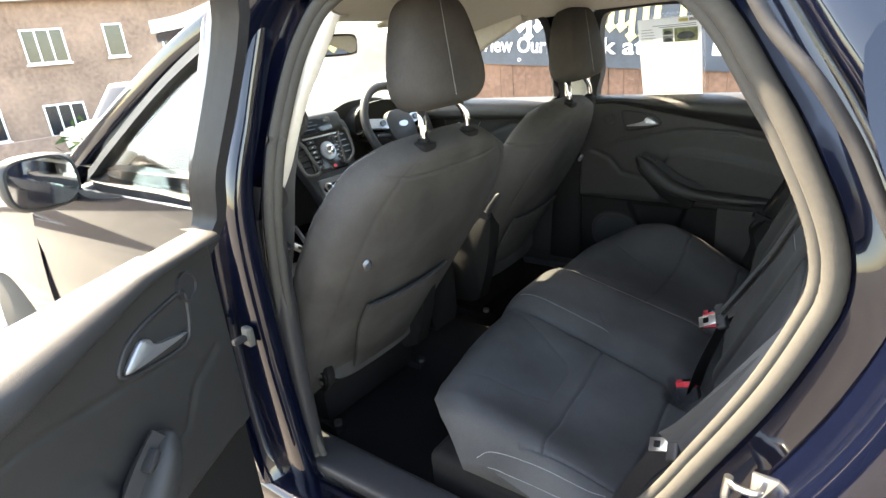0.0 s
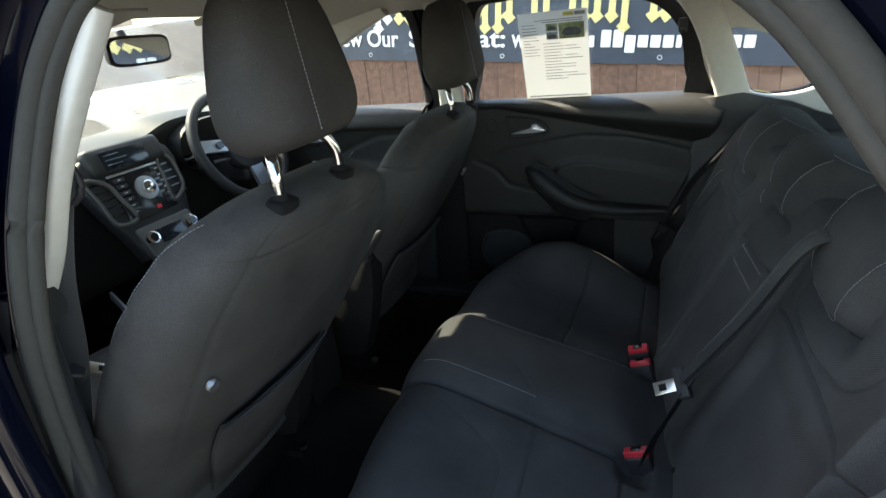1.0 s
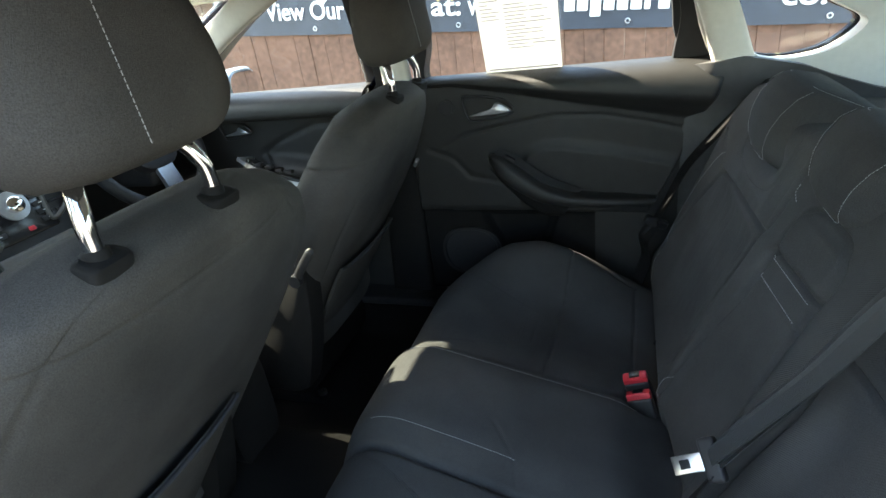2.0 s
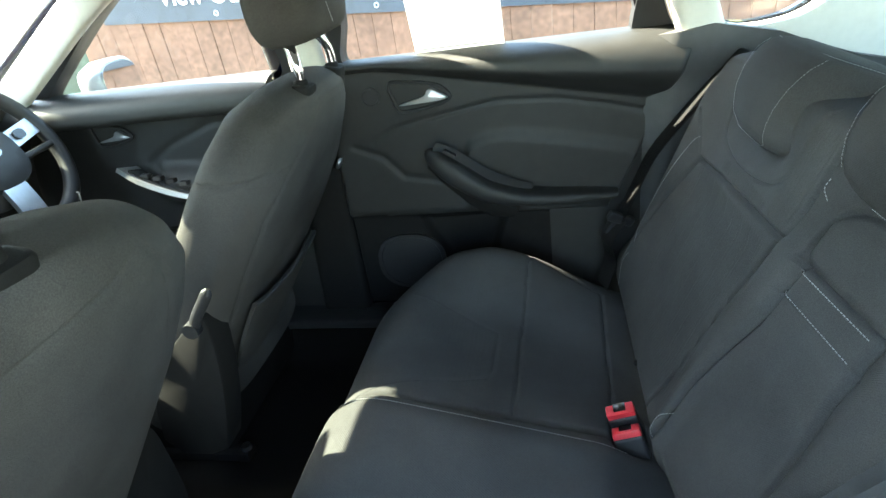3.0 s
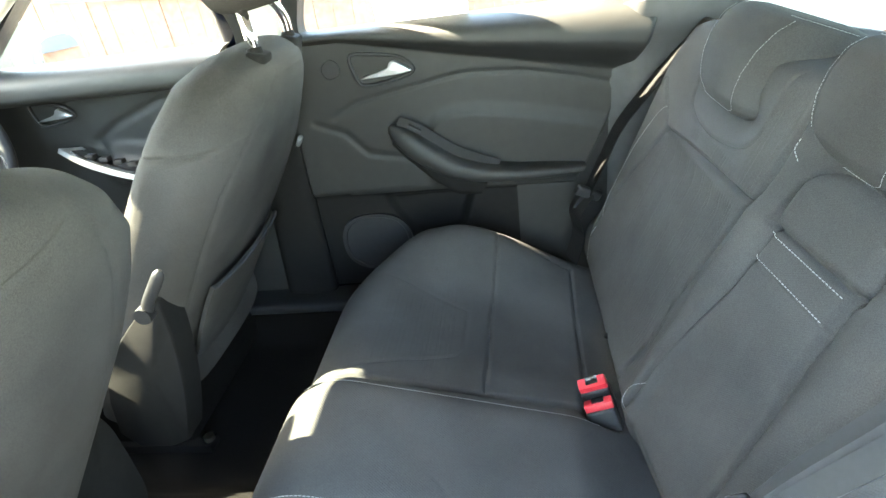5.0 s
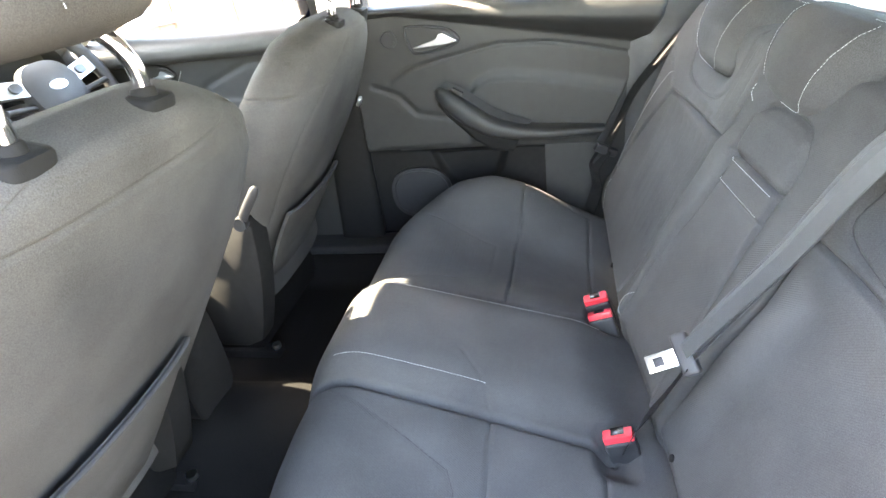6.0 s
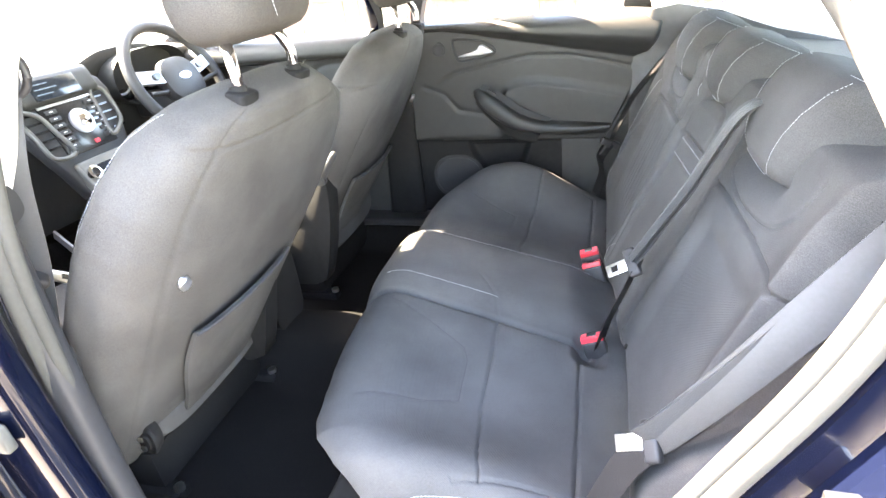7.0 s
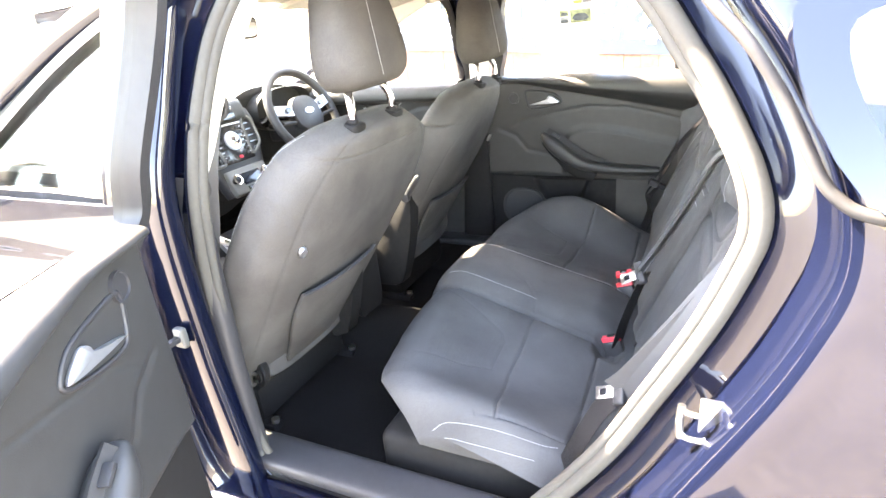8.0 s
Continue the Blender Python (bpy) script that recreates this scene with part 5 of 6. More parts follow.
# front passenger's belt, resting against the door pillar
belt = thing("seat_belt", "grey front seat belt hanging against the door pillar", "seat belt")
pts = curve_points([(-0.225, -0.625, 1.12), (-0.26, -0.65, 0.98), (-0.30, -0.655, 0.83), (-0.36, -0.68, 0.6), (-0.42, -0.70, 0.32)], 10)
part("webbing", ribbon(pts, 0.045, 0.0016, (0.8, 0.5, 0.2)), BELT, belt, "grey ribbed webbing")
tongue(belt, frame_of((-0.30, -0.643, 0.82), (0.3, 0.55, -0.5), (0.7, 0.4, 0.6)))
part("guide_loop", tube([(-0.225 + 0.02 * math.sin(a), -0.622 + 0.012 * math.sin(a), 1.115 + 0.03 * math.cos(a)) for a in np.linspace(0, 6.283, 20, endpoint=False)], 0.006, 8, closed=True), PLASTIC, belt, "black belt guide loop")
# small clips and a check strap on the door pillar
check = part("door_check", box(-0.262, -0.235, -0.842, -0.825, 0.655, 0.70, 0.006, 3), SATINGREY, car, "grey door check bracket")
part("check_arm", box(-0.256, -0.241, -0.872, -0.838, 0.672, 0.684, 0.003), PLASTIC, check)
# ---- dashboard and controls ----
dash = thing("dashboard", "black moulded dashboard with a silver-edged centre stack", "dashboard")
xs, ys = np.linspace(0, 1, 40), np.linspace(-0.73, 0.73, 60)
U, Y = np.meshgrid(xs, ys, indexing="ij")
bump = 0.045 * np.exp(-((Y - 0.37) / 0.17) ** 4) + 0.012 * np.exp(-((Y) / 0.2) ** 4)
Xd = -1.50 + 0.50 * np.minimum(U / 0.6, 1) - 0.14 * np.clip((U - 0.6) / 0.4, 0, 1) + 0.0 * Y
Zd = 0.985 + 0.04 * np.sin(np.minimum(U / 0.6, 1) * 2.6) + bump * step(U, 0.2, 0.5) - 0.42 * np.clip((U - 0.6) / 0.4, 0, 1) ** 1.1
F = np.stack([Xd, Y, Zd], -1)
Bk = F + np.array((-0.03, 0, -0.05))
part("moulding", slab(F, Bk), SOFT, dash, "soft black dashboard moulding")
SX = Matrix.Translation((-0.925, 0.05, 0.893)) @ Matrix.Rotation(radians(-20), 4, "Y")


def on_stack(bm):
    return moved(bm, SX)


part("stack_panel", on_stack(loft([oval(-0.03, 0, z, w, 0.03, 5, 28, up=(1, 0, 0)) for z, w in ((-0.20, 0.10), (-0.12, 0.12), (-0.08, 0.135), (0.0, 0.16), (0.06, 0.175), (0.10, 0.165), (0.13, 0.12))])), PLASTIC, dash, "black centre stack")
part("screen_hood", on_stack(box(-0.06, 0.02, -0.13, 0.13, 0.06, 0.145, 0.025, 3)), SOFT, dash)
part("screen", on_stack(box(0.018, 0.022, -0.09, 0.06, 0.07, 0.125, 0.002)), SCREEN, dash, "small dark display")
for i in range(3):
    part("display_text", on_stack(box(0.0222, 0.0228, -0.08, -0.03 + 0.02 * (i % 2), 0.112 - 0.014 * i, 0.1145 - 0.014 * i)), PRINTDARK, dash)
for s in (-1, 1):
    shape = [(-0.108, 0.040), (-0.165, 0.062), (-0.152, -0.01), (-0.140, -0.075), (-0.075, -0.078), (-0.09, -0.01)] if s < 0 else [(0.09, 0.066), (0.132, 0.06), (0.137, 0.0), (0.124, -0.042), (0.07, -0.066), (0.078, 0.0)]
    loop = curve_points([(0.008, a, b) for a, b in shape], 6, closed=True)
    mid = -0.118 if s < 0 else 0.105
    part("vent_surround", on_stack(tube(loop, 0.0062, 10, closed=True)), SATINGREY, dash, "satin silver vent surround")
    for i in range(5):
        z = -0.05 + 0.024 * i
        part("vent_slat", on_stack(box(-0.005, 0.004, mid - 0.022 - 0.2 * z, mid + 0.022 - 0.2 * z, z - 0.002, z + 0.003)), GLOSSBLACK, dash)
part("radio_fascia", on_stack(box(-0.002, 0.006, -0.095, 0.08, -0.085, 0.06, 0.006)), GLOSSBLACK, dash, "gloss black radio fascia")
for i in range(6):
    for s in (-1, 1):
        part("button", on_stack(box(0.005, 0.010, s * 0.065 - 0.018, s * 0.065 + 0.018, 0.04 - 0.02 * i - 0.006, 0.04 - 0.02 * i + 0.006, 0.002)), PLASTIC, dash)
        part("button_legend", on_stack(box(0.0101, 0.0107, s * 0.065 - 0.005, s * 0.065 + 0.005, 0.04 - 0.02 * i - 0.001, 0.04 - 0.02 * i + 0.001)), LEGEND, dash)
part("radio_trim", on_stack(box(0.004, 0.009, -0.095, 0.08, 0.053, 0.06, 0.002)), SATIN, dash)
kn = part("volume_ring", on_stack(loft([oval(d, 0.005, -0.005, r, r, 2, 32, up=(0, 0, 1)) for d, r in ((0.004, 0.036), (0.012, 0.036), (0.013, 0.028))])), SATIN, dash, "silver control ring")
part("volume_knob", on_stack(loft([oval(d, 0.005, -0.005, r, r, 2, 32, up=(0, 0, 1)) for d, r in ((0.01, 0.02), (0.026, 0.0195), (0.029, 0.015))])), CHROME, kn, "bright silver volume knob")
part("hazard_button", on_stack(box(0.004, 0.009, 0.004, 0.020, -0.074, -0.063, 0.002)), RED, dash, "red hazard warning button")
CL = SX @ Matrix.Translation((0.015, 0.0, -0.155)) @ Matrix.Rotation(radians(-12), 4, "Y")
cl = part("climate_panel", moved(box(-0.03, 0.004, -0.10, 0.10, -0.05, 0.05, 0.01, 3), CL), SATINGREY, dash, "satin grey climate panel")
part("climate_display", moved(box(0.003, 0.006, -0.05, 0.05, -0.02, 0.025, 0.002), CL), SCREEN, cl)
for s in (-1, 1):
    part("climate_dial", moved(loft([oval(d, s * 0.075, 0.005, r, r, 2, 28) for d, r in ((0.003, 0.021), (0.016, 0.02), (0.018, 0.012))]), CL), CHROME, cl, "chrome-ringed climate dial")
    part("dial_cap", moved(loft([oval(d, s * 0.075, 0.005, r, r, 2, 24) for d, r in ((0.015, 0.013), (0.0195, 0.012))]), CL), GLOSSBLACK, cl)
for i in range(5):
    part("climate_button", moved(box(0.003, 0.008, -0.045 + 0.019 * i, -0.030 + 0.019 * i, -0.042, -0.028, 0.002), CL), GLOSSBLACK, cl)
# instrument cowl
cow = [oval(x, 0.43, 0.95, a, b, 2.6, 32) for x, a, b in ((-1.15, 0.15, 0.07), (-1.0, 0.17, 0.085), (-0.955, 0.175, 0.088))]
bmc, vs = from_grid(np.array(cow), close_v=True)
part("instrument_cowl", bmc, SOFT, dash, "hooded instrument cowl")
ins = part("instrument_face", box(-1.06, -1.05, 0.29, 0.57, 0.88, 1.015, 0.01), GLOSSBLACK, dash)
for yy in (0.36, 0.50):
    part("dial_ring", tube([(-1.045, yy + 0.05 * math.cos(a), 0.95 + 0.05 * math.sin(a)) for a in np.linspace(0, 6.283, 28, endpoint=False)], 0.004, 8, closed=True), SATIN, ins)
# console and gear lever
con = thing("centre_console", "black centre console with a gear lever", "console")
part("console_body", loft([oval(x, 0, 0.32 + 0.09 * step(-x, 0.6, 0.85), w, 0.09 + 0.05 * step(-x, 0.6, 0.85), 4, 28) for x, w in zip(np.linspace(-0.98, -0.50, 16), np.interp(np.linspace(0, 1, 16), [0, 0.3, 1], [0.13, 0.11, 0.085]))]), PLASTIC, con)
part("console_edge", ribbon(curve_points([(-0.96, -0.135, 0.62), (-0.85, -0.13, 0.50), (-0.70, -0.12, 0.45), (-0.55, -0.115, 0.44)], 8), 0.022, 0.008, (0.3, 0, 1)), SATIN, con, "satin silver console edge")
part("gear_gaiter", loft([oval(-0.72, 0.0, z, r, r, 2, 20, up=(1, 0, 0)) for z, r in ((0.46, 0.055), (0.50, 0.035), (0.54, 0.018))]), SEAM, con)
part("gear_knob", loft([oval(-0.72 + 0.05 * (z - 0.5), 0.0, z, r, r, 2.4, 20, up=(1, 0, 0)) for z, r in ((0.54, 0.010), (0.57, 0.02), (0.595, 0.027), (0.615, 0.024), (0.625, 0.01))]), SATIN, con, "silver-capped gear knob")

rest = [oval(x, 0.0, 0.42 + h / 2, 0.075, 0.15 + h / 2, 4.5, 28) for x, h in zip(np.linspace(-0.84, -0.36, 12), [-0.06, 0.0] + [0.02] * 8 + [0.0, -0.05])]
part("armrest_box", loft(rest), COVER, con, "black armrest box at the back of the console")

# steering wheel
wheel = thing("steering_wheel", "black leather steering wheel with satin silver spokes", "steering wheel")
WM = Matrix.Translation((-0.87, 0.44, 0.925)) @ Matrix.Rotation(radians(-25), 4, "Y")
part("rim", moved(tube([(0, 0.19 * math.cos(a), 0.19 * math.sin(a)) for a in np.linspace(0, 2 * math.pi, 56, endpoint=False)], 0.0185, 14, closed=True, up=(1, 0, 0)), WM), PLASTIC, wheel, "black leather rim")
hub = [oval(x, 0, -0.005, a, b, 2.6, 32) for x, a, b in ((-0.04, 0.06, 0.06), (0.0, 0.088, 0.080), (0.02, 0.083, 0.075), (0.03, 0.055, 0.05))]
hb = part("hub", moved(loft(hub), WM), PLASTIC, wheel, "black airbag cover")
part("badge", moved(loft([oval(x, 0, 0.0, a, a * 0.45, 2, 28) for x, a in ((0.028, 0.03), (0.033, 0.028))]), WM), SATIN, hb, "plain oval silver badge")
for ang in (12, 168, 270):
    a = radians(ang)
    v = np.array((0, math.cos(a), math.sin(a)))
    P = [v * 0.06 + np.array((0.012, 0, 0)), v * 0.12 + np.array((0.008, 0, 0)), v * 0.183]
    sp = part("spoke", moved(ribbon(curve_points(P, 6), 0.042 if ang != 270 else 0.06, 0.014, np.cross(v, (1, 0, 0))), WM), SATIN, wheel, "satin silver spoke")
    if ang != 270:
        q = v * 0.11 + np.array((0.016, 0, 0))
        part("spoke_button", moved(loft([oval(q[0] + d, q[1], q[2], 0.016, 0.012, 2.5, 20) for d in (0, 0.008)]), WM), GLOSSBLACK, sp)
part("column", box(-1.05, -0.83, 0.39, 0.49, 0.81, 0.89, 0.02, 3), PLASTIC, wheel)
for s in (-1, 1):
    part("stalk", tube([(-0.86, 0.44 + s * 0.04, 0.895), (-0.85, 0.44 + s * 0.17, 0.91)], 0.008), PLASTIC, wheel)

# inside mirror
im = thing("rear_view_mirror", "black-framed rear-view mirror on the windscreen", "mirror")
IM = Matrix.Translation((-0.72, 0.0, 1.272)) @ Matrix.Rotation(radians(12), 4, "Z") @ Matrix.Rotation(radians(2.5), 4, "Y")
part("housing", moved(loft([oval(x, 0, 0, a, b, 5, 40) for x, a, b in ((-0.03, 0.07, 0.02), (-0.01, 0.115, 0.033), (0.004, 0.12, 0.036))]), IM), PLASTIC, im)
part("mirror_glass", moved(loft([oval(x, 0, 0, 0.110, 0.029, 5, 40) for x in (0.0042, 0.006)]), IM), MIRROR, im, "silvered mirror glass")
part("stem", tube([(-0.735, 0.0, 1.28), (-0.76, 0.0, 1.30), (-0.77, 0.0, 1.32)], 0.01), PLASTIC, im)
# coat hook and sun visors
for s in (-1, 1):
    v = thing("sun_visor", "pale grey sun visor folded up to the headlining", "sun visor", group="sun visors")
    part("visor", moved(box(-0.08, 0.08, -0.19, 0.19, -0.008, 0.008, 0.006, 3), Matrix.Translation((-0.58, s * 0.33, 1.338)) @ Matrix.Rotation(radians(-10), 4, "Y")), LINER, v)
hk = thing("coat_hook", "small black coat hook on the rear pillar trim", "hook")
part("hook_base", box(0.543, 0.567, 0.595, 0.61, 1.175, 1.21, 0.003), PLASTIC, hk)
part("hook_lug", box(0.548, 0.562, 0.58, 0.60, 1.175, 1.185, 0.003), PLASTIC, hk)

# ---- price sheet in the far rear window ----
sheet = thing("price_sheet", "white printed sales sheet taped inside the window", "paper sheet")
PT = Vector((0.095, 0.742, 0.985))
tilt = math.atan2(0.36 * 1.0, 1.0)
SM = Matrix.Translation(PT) @ Matrix.Rotation(tilt, 4, "X")
part("paper", moved(box(0.0, 0.205, 0.0, 0.0006, 0.0, 0.292), SM), PAPERTHIN, sheet)


def printed(x0, x1, z0, z1, mat, nm="print"):
    part(nm, moved(box(x0, x1, -0.0012, -0.0004, z0, z1), SM), mat, sheet)


printed(0.082, 0.116, 0.234, 0.256, PRINTGREEN, "photo")
printed(0.082, 0.116, 0.208, 0.231, PRINTBLUE, "photo")
printed(0.120, 0.194, 0.208, 0.256, PRINTGREEN, "photo")
for cx, cz, w in ((0.157, 0.226, 0.029), (0.099, 0.241, 0.013), (0.099, 0.216, 0.013)):
    pic = loft([oval(cx + u * w, 0.0, cz + 0.12 * w * (1 - u * u), 0.0003, w * 0.42 * (1 - u ** 4) + 0.001, 2, 10, up=(0, 0, 1), side=(0, 1, 0)) for u in np.linspace(-1, 1, 13)])
    part("photo", moved(pic, SM @ Matrix.Translation((0, -0.0014, 0))), PRINTDARK, sheet)
printed(0.135, 0.165, 0.276, 0.286, PRINTYELLOW)
printed(0.168, 0.198, 0.276, 0.286, INK)
printed(0.05, 0.19, 0.266, 0.2685, INK)
printed(0.07, 0.19, 0.260, 0.2625, INK)
random.seed(5)
for i in range(11):
    z = 0.255 - 0.0095 * i
    printed(0.01, 0.03 + random.random() * 0.03, z, z + 0.0016, INK)
for i in range(13):
    z = 0.195 - 0.0095 * i
    printed(0.07, 0.12 + random.random() * 0.02, z, z + 0.0016, INK)
    if i % 3:
        printed(0.135, 0.16 + random.random() * 0.035, z, z + 0.0016, INK)
printed(0.01, 0.195, 0.022, 0.025, INK)

# ---- fence with its banner ----
FY, FS = 3.2, -0.080


fence = thing("fence", "brown close-boarded timber fence behind the car", "fence")
for i in range(56):
    x = -2.9 + 0.128 * i
    w = 0.1272
    b = box(x, x + w, FY + 0.004 * math.sin(i * 1.7), FY + 0.022 + 0.004 * math.sin(i * 1.7), 0.0, 1.75 + 0.01 * math.sin(i * 3.1), 0.003, 1)
    part("board", b, FENCE, fence, smooth=False)
for z in (0.35, 1.0, 1.55):
    part("rail", box(-2.9, 4.2, FY + 0.03, FY + 0.08, z, z + 0.07, 0.005), FENCE, fence)
for x in (-2.95, -1.2, 1.6):
    part("fence_post", box(x, x + 0.1, FY + 0.03, FY + 0.13, 0, 1.85, 0.006), FENCE, fence)
part("gravel_board", box(-2.9, 4.2, FY - 0.02, FY + 0.02, 0.0, 0.2, 0.01), PAVING, fence)

banner = thing("banner", "navy vinyl banner with white and gold lettering laced to the fence", "banner")
BM = Matrix.Translation((-0.675, FY - 0.02, 0.927)) @ Matrix.Rotation(math.atan(-FS), 4, "Y") @ Matrix.Rotation(radians(90), 4, "X")
xs, zs = np.linspace(-2.0, 3.9, 80), np.linspace(0, 0.95, 14)
X, Z = np.meshgrid(xs, zs, indexing="ij")
F = np.stack([X, Z, 0.004 * np.sin(X * 4 + Z * 3) + 0.003 * np.sin(X * 11)], -1)
part("cloth", moved(slab(F, F - np.array((0, 0, 0.003))), BM), BANNER, banner, "creased navy vinyl")
for i in range(-1, 4):
    x = i * 1.12
    part("eyelet", moved(tube([(x + 0.014 * math.cos(a), 0.045 + 0.014 * math.sin(a), 0.010) for a in np.linspace(0, 6.283, 16, endpoint=False)], 0.004, 6, closed=True), BM), STEEL, banner, "brass-coloured eyelet")


def banner_words(text, x0, x1, h=0.13, z=0.11):
    return words(text, 0.175, WHITE, BM @ Matrix.Translation((x0 + 0.675, z, 0.012)), 0.001, "lettering", banner, (x1 - x0, h), 0.003)


def banner_bars(x0, x1, n, z0, z1, mat):
    for i in range(n):
        w = (x1 - x0) / n
        a = x0 + w * i
        h = z1 if i in (0, 3, 4, 10, 11) else z1 - 0.035
        part("printed_shape", moved(box(a + 0.06 * w, a + (0.5 if i in (2, 9) else 0.88) * w, z0 - 0.035 * (i in (5,)), h, 0.009, 0.0115, 0.012 if mat is GOLD else 0.006, 1), BM), mat, banner)


banner_words("View Our", -2.20, -1.535)
banner_words("Stock at:", -1.44, -0.655)
banner_words("www.", -0.605, -0.285, 0.09)
banner_bars(0.465, 1.70, 15, 0.11, 0.225, WHITE)
banner_words("co.uk", 1.30, 1.75, 0.12)
for i in range(16):
    x = -1.95 + 0.27 * i
    glyph = bmesh.new()
    for k in range(2 + (i % 3 == 0)):
        a, top, foot = x + 0.085 * k, 0.50 - 0.03 * ((i + k) % 2) + 0.09 * ((i + k) % 5 == 0), 0.315 - 0.07 * ((i * 2 + k) % 7 == 0)
        join(glyph, box(a, a + 0.046, foot, top, 0.009, 0.0115))
        for end in (foot, top):
            join(glyph, moved(box(-0.034, 0.034, -0.034, 0.034, 0.009, 0.0118), Matrix.Translation((a + 0.023, end, 0)) @ Matrix.Rotation(radians(40), 4, "Z")))
        if k:
            join(glyph, moved(box(-0.055, 0.055, -0.012, 0.012, 0.009, 0.0112), Matrix.Translation((a - 0.02, (0.48 if (i + k) % 2 else 0.33), 0)) @ Matrix.Rotation(radians(38), 4, "Z")))
    part("printed_shape", moved(glyph, BM), GOLD if i > 3 else WHITE, banner, "gold blackletter shape" if i > 3 else "", smooth=False)

# ---- houses across the road ----
def house(x, y, turn, w, d, h, label, seed):
    hs_ = thing("house", label, "house")
    m = Matrix.Translation((x, y, -1.6)) @ Matrix.Rotation(radians(turn), 4, "Z")
    part("wall", moved(box(-w / 2, w / 2, 0, d, 0, h, 0.02, 1), m), BRICK, hs_, "brown brick wall", smooth=False)
    bm = bmesh.new()
    v = [bm.verts.new(c) for c in ((-w / 2 - 0.3, -0.35, h), (w / 2 + 0.3, -0.35, h), (w / 2 + 0.3, d + 0.35, h), (-w / 2 - 0.3, d + 0.35, h), (-w / 2 - 0.3, d / 2, h + 2.2), (w / 2 + 0.3, d / 2, h + 2.2))]
    for f in ((0, 1, 5, 4), (2, 3, 4, 5), (0, 4, 3), (1, 2, 5), (0, 3, 2, 1)):
        bm.faces.new([v[i] for i in f])
    part("roof", moved(bm, m), ROOFTILE, hs_, smooth=False)
    part("gutter", moved(box(-w / 2 - 0.3, w / 2 + 0.3, -0.42, -0.30, h - 0.06, h + 0.04, 0.02), m), FRAMEWHITE, hs_)
    n = int(w / 2.2)
    for fl_ in range(2):
        for i in range(n):
            cx = -w / 2 + (i + 0.5) * w / n
            ww, z0 = (1.3, 0.95) if (i + fl_) % 3 else (0.65, 1.0)
            z0 += fl_ * 2.55
            wd = part("window", moved(box(cx - ww / 2, cx + ww / 2, -0.06, 0.03, z0, z0 + 1.15, 0.01, 1), m), FRAMEWHITE, hs_, "white plastic window")
            k = 3 if ww > 1 else 1
            for j in range(k):
                a = cx - ww / 2 + 0.06 + j * (ww - 0.06) / k
                part("pane", moved(box(a, a + (ww - 0.06) / k - 0.06, -0.072, -0.058, z0 + 0.06, z0 + 1.09), m), SCREEN, wd)
            part("window_sill", moved(box(cx - ww / 2 - 0.06, cx + ww / 2 + 0.06, -0.13, 0.0, z0 - 0.07, z0, 0.01), m), FRAMEWHITE, wd)
    part("porch_roof", moved(box(-w / 4 - 1.6, -w / 4 + 1.6, -1.0, 0.0, 2.3, 2.5, 0.03), m), ROOFTILE, hs_)
    part("door", moved(box(-w / 4 - 0.45, -w / 4 + 0.45, -0.05, 0.02, 0.05, 2.1, 0.01), m), FRAMEWHITE, hs_, "white front door")


house(-23.0, 7.0, 67, 20, 8, 5.6, "brown brick terraced house with white windows", 1)
house(-27.0, -13.0, 85, 14, 8, 5.6, "brown brick house across the road", 2)
road = tagged(part("road", from_grid(np.array([[(x, y, z) for y in (-60, 60)] for x, z in ((-19.0, -1.062), (-12.0, -0.316))], float))[0], TARMAC), "grey tarmac road sloping past the yard", "road", kind="structure")
tagged(part("boundary_wall", box(-19.9, -19.6, -14, 16, -1.3, -0.35, 0.02), BRICK), "low brown brick garden wall", "wall", kind="structure")


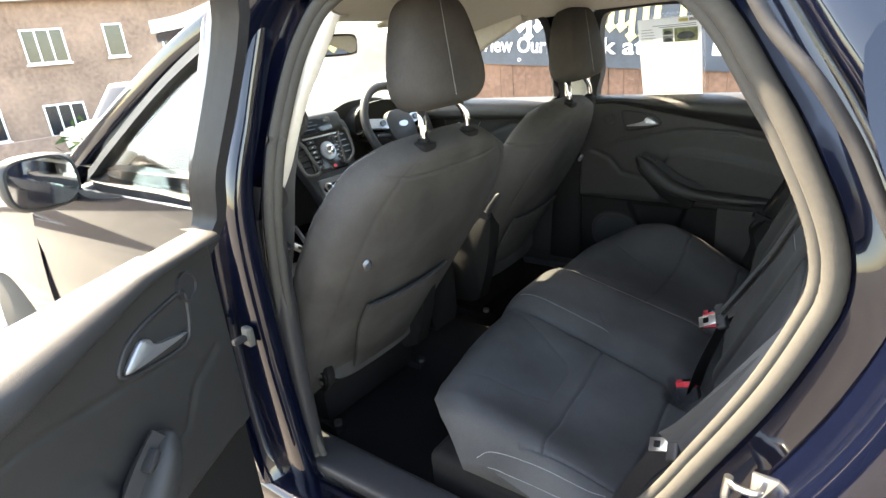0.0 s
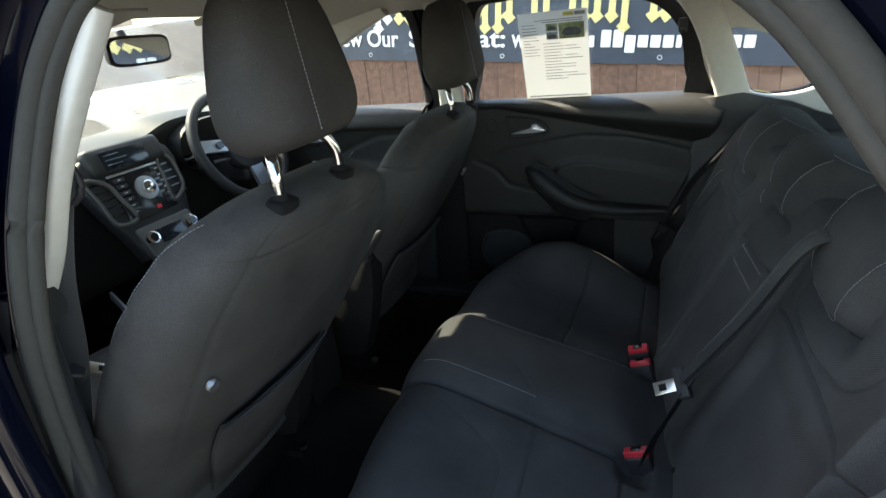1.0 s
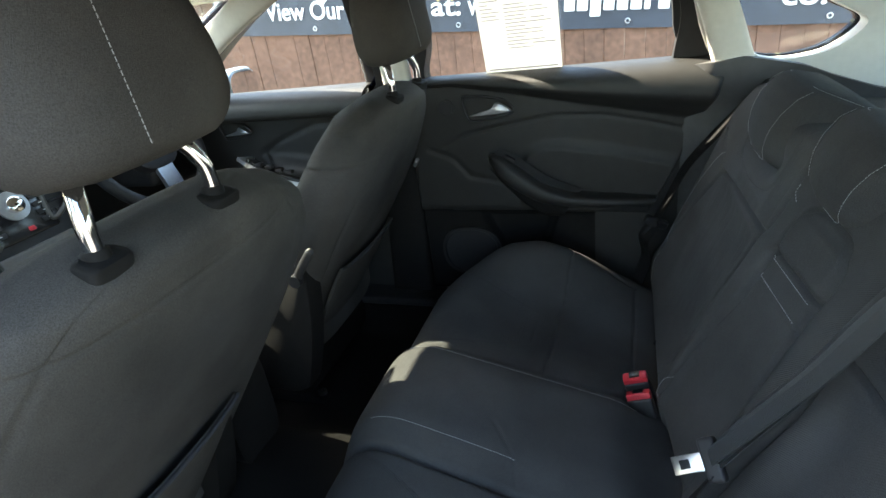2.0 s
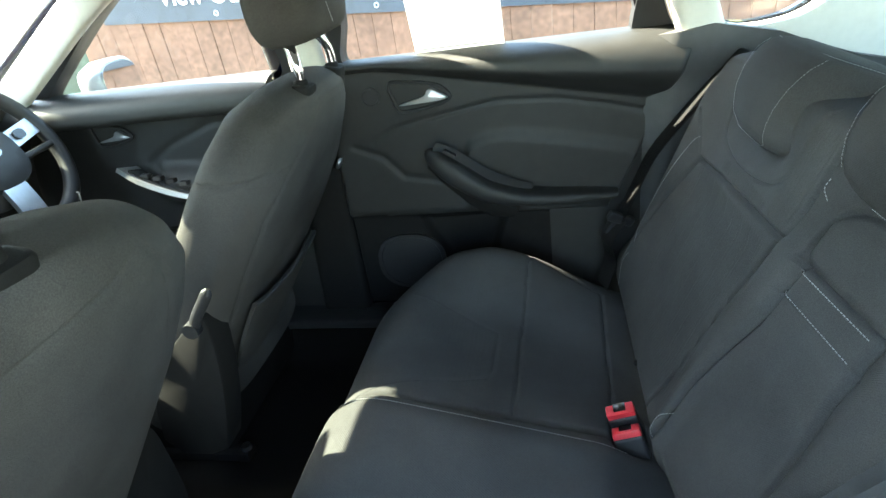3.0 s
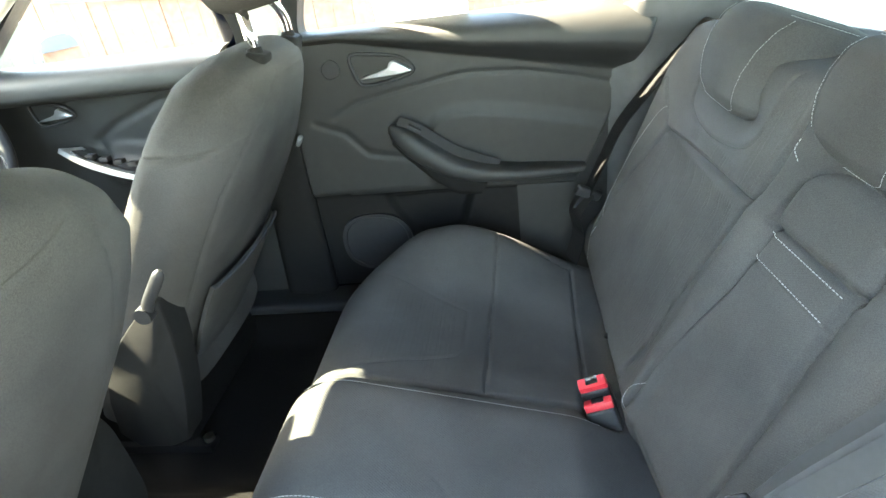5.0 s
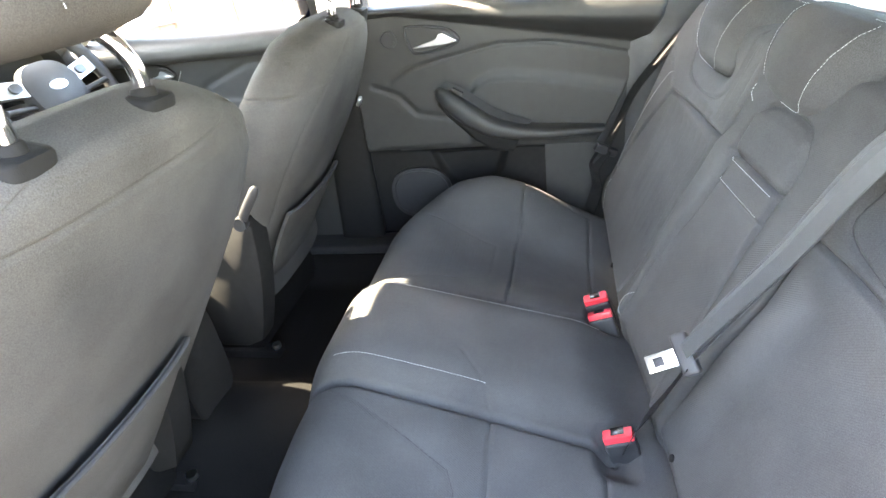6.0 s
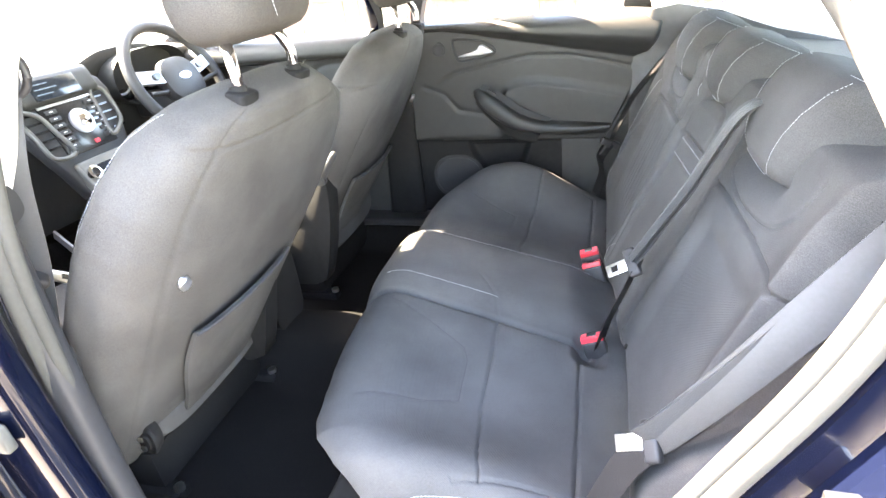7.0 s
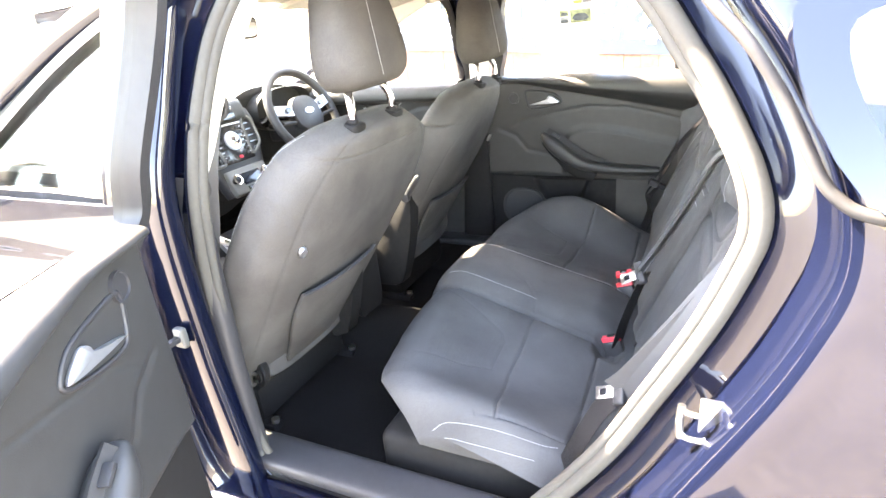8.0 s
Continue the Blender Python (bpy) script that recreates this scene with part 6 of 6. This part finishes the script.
# ---- parked cars ahead ----
def parked_car(x, y, turn, mat, label, van=0.0):
    c = thing("parked_car", label, "car", group="parked cars")
    m = Matrix.Translation((x, y, 0)) @ Matrix.Rotation(radians(turn), 4, "Z")
    xs = np.linspace(-2.1, 2.1, 30)
    body = [oval(q, 0, 0.56, 0.86 * (1 - 0.25 * abs(q / 2.1) ** 6), 0.30 + (0.05 if abs(q) < 1.6 else 0), 4, 32) for q in xs]
    part("body", moved(loft(body), m), mat, c)
    cab = []
    for q in np.linspace(0, 1, 12):
        z = 0.88 + (0.52 + van) * q
        cab.append(oval(0.15 + 0.15 * q, 0, z, 0.78 - 0.2 * q, 1.45 - 0.62 * q * (1 - 0.4 * van), 5, 40, up=(1, 0, 0), side=(0, 1, 0)))
    part("cabin_glass", moved(loft(cab), m), SCREEN, c, "dark glazed cabin")
    part("roof", moved(loft([oval(0.30, 0, 1.39 + van + d, 0.60 * w, 0.9 * w, 4, 40, up=(1, 0, 0)) for d, w in ((0, 1), (0.03, 0.97), (0.05, 0.8))]), m), mat, c)
    for a in (-1.35, 1.3):
        for s in (-1, 1):
            w = [oval(a, s * (0.78 + d), 0.31, r, r, 2, 24, side=(1, 0, 0)) for d, r in ((-0.1, 0.29), (0.07, 0.31), (0.09, 0.2))]
            part("wheel", moved(loft(w), m), TYRE, c)
    for s in (-1, 1):
        part("headlight", moved(loft([oval(-2.02 + d, s * 0.62, 0.68, 0.14, 0.07, 2.6, 20) for d in (-0.06, 0.02)]), m), CHROME, c, "clear headlight")
    part("number_plate", moved(box(-2.14, -2.10, -0.26, 0.26, 0.42, 0.53, 0.005), m), WHITE, c)
    return c


parked_car(-7.4, 6.6, 165, VANGREEN, "dark green parked car facing the bonnet", 0.25)
parked_car(-7.0, 4.2, 180, CARSILVER, "silver parked car in the row ahead")
parked_car(-14.0, 5.6, 120, CARSILVER, "silver people carrier parked by the road", 0.2).location.z = -0.55
sign = thing("flag_sign", "yellow sales flag on a pole beyond the bonnet", "sign")
fl_ = np.array([[(-4.6 + 0.06 * math.sin(3 * v), -0.75 + 0.45 * u + 0.12 * v, 1.55 + 0.75 * v + 0.15 * u) for v in np.linspace(0, 1, 10)] for u in np.linspace(0, 1, 8)])
part("flag", slab(fl_, fl_ + np.array((0.004, 0, 0))), YELLOW, sign, "yellow printed cloth")
part("pole", tube([(-4.62, -0.78, 0.0), (-4.62, -0.72, 1.5), (-4.6, -0.6, 2.4)], 0.02), STEEL, sign)

# ---- hedge ----
hedge = tagged(new("hedge"), "dark green hedge and shrubs beyond the yard", "hedge", kind="stuff")
bm = bmesh.new()
rng = np.random.default_rng(4)
for i in range(2200):
    p = np.array((-12.0 + rng.normal() * 0.4, 4.5 + rng.normal() * 0.5, -0.5 + abs(rng.normal()) * 0.35))
    a, b = rng.normal(size=3) * 0.07, rng.normal(size=3) * 0.07
    v = [bm.verts.new(p + q) for q in (a, b, -a)]
    bm.faces.new(v)
part("leaves", bm, LEAF, hedge, smooth=False)

# ---- paving blocks beside the bonnet ----
bm = box(-0.0985, 0.0985, -0.0485, 0.0485, -0.03, 0.007, 0.005, 1)
first = part("paving_block", bm, BLOCK, ground, smooth=False)
k = 0
for i in range(12):
    for j in range(25):
        ob = first if k == 0 else new("paving_block", first.data)
        ob.parent = ground
        odd = 0.1 * (j % 2)
        ob.matrix_world = pose(-4.95 + 0.2 * i + odd, -1.35 + 0.1 * j, 0.0015 * math.sin(3.1 * i + 5.3 * j), 0.4 * math.sin(i * 7 + j), 0.3 * math.cos(i + 4 * j), 0.5 * math.sin(2 * i + j))
        k += 1
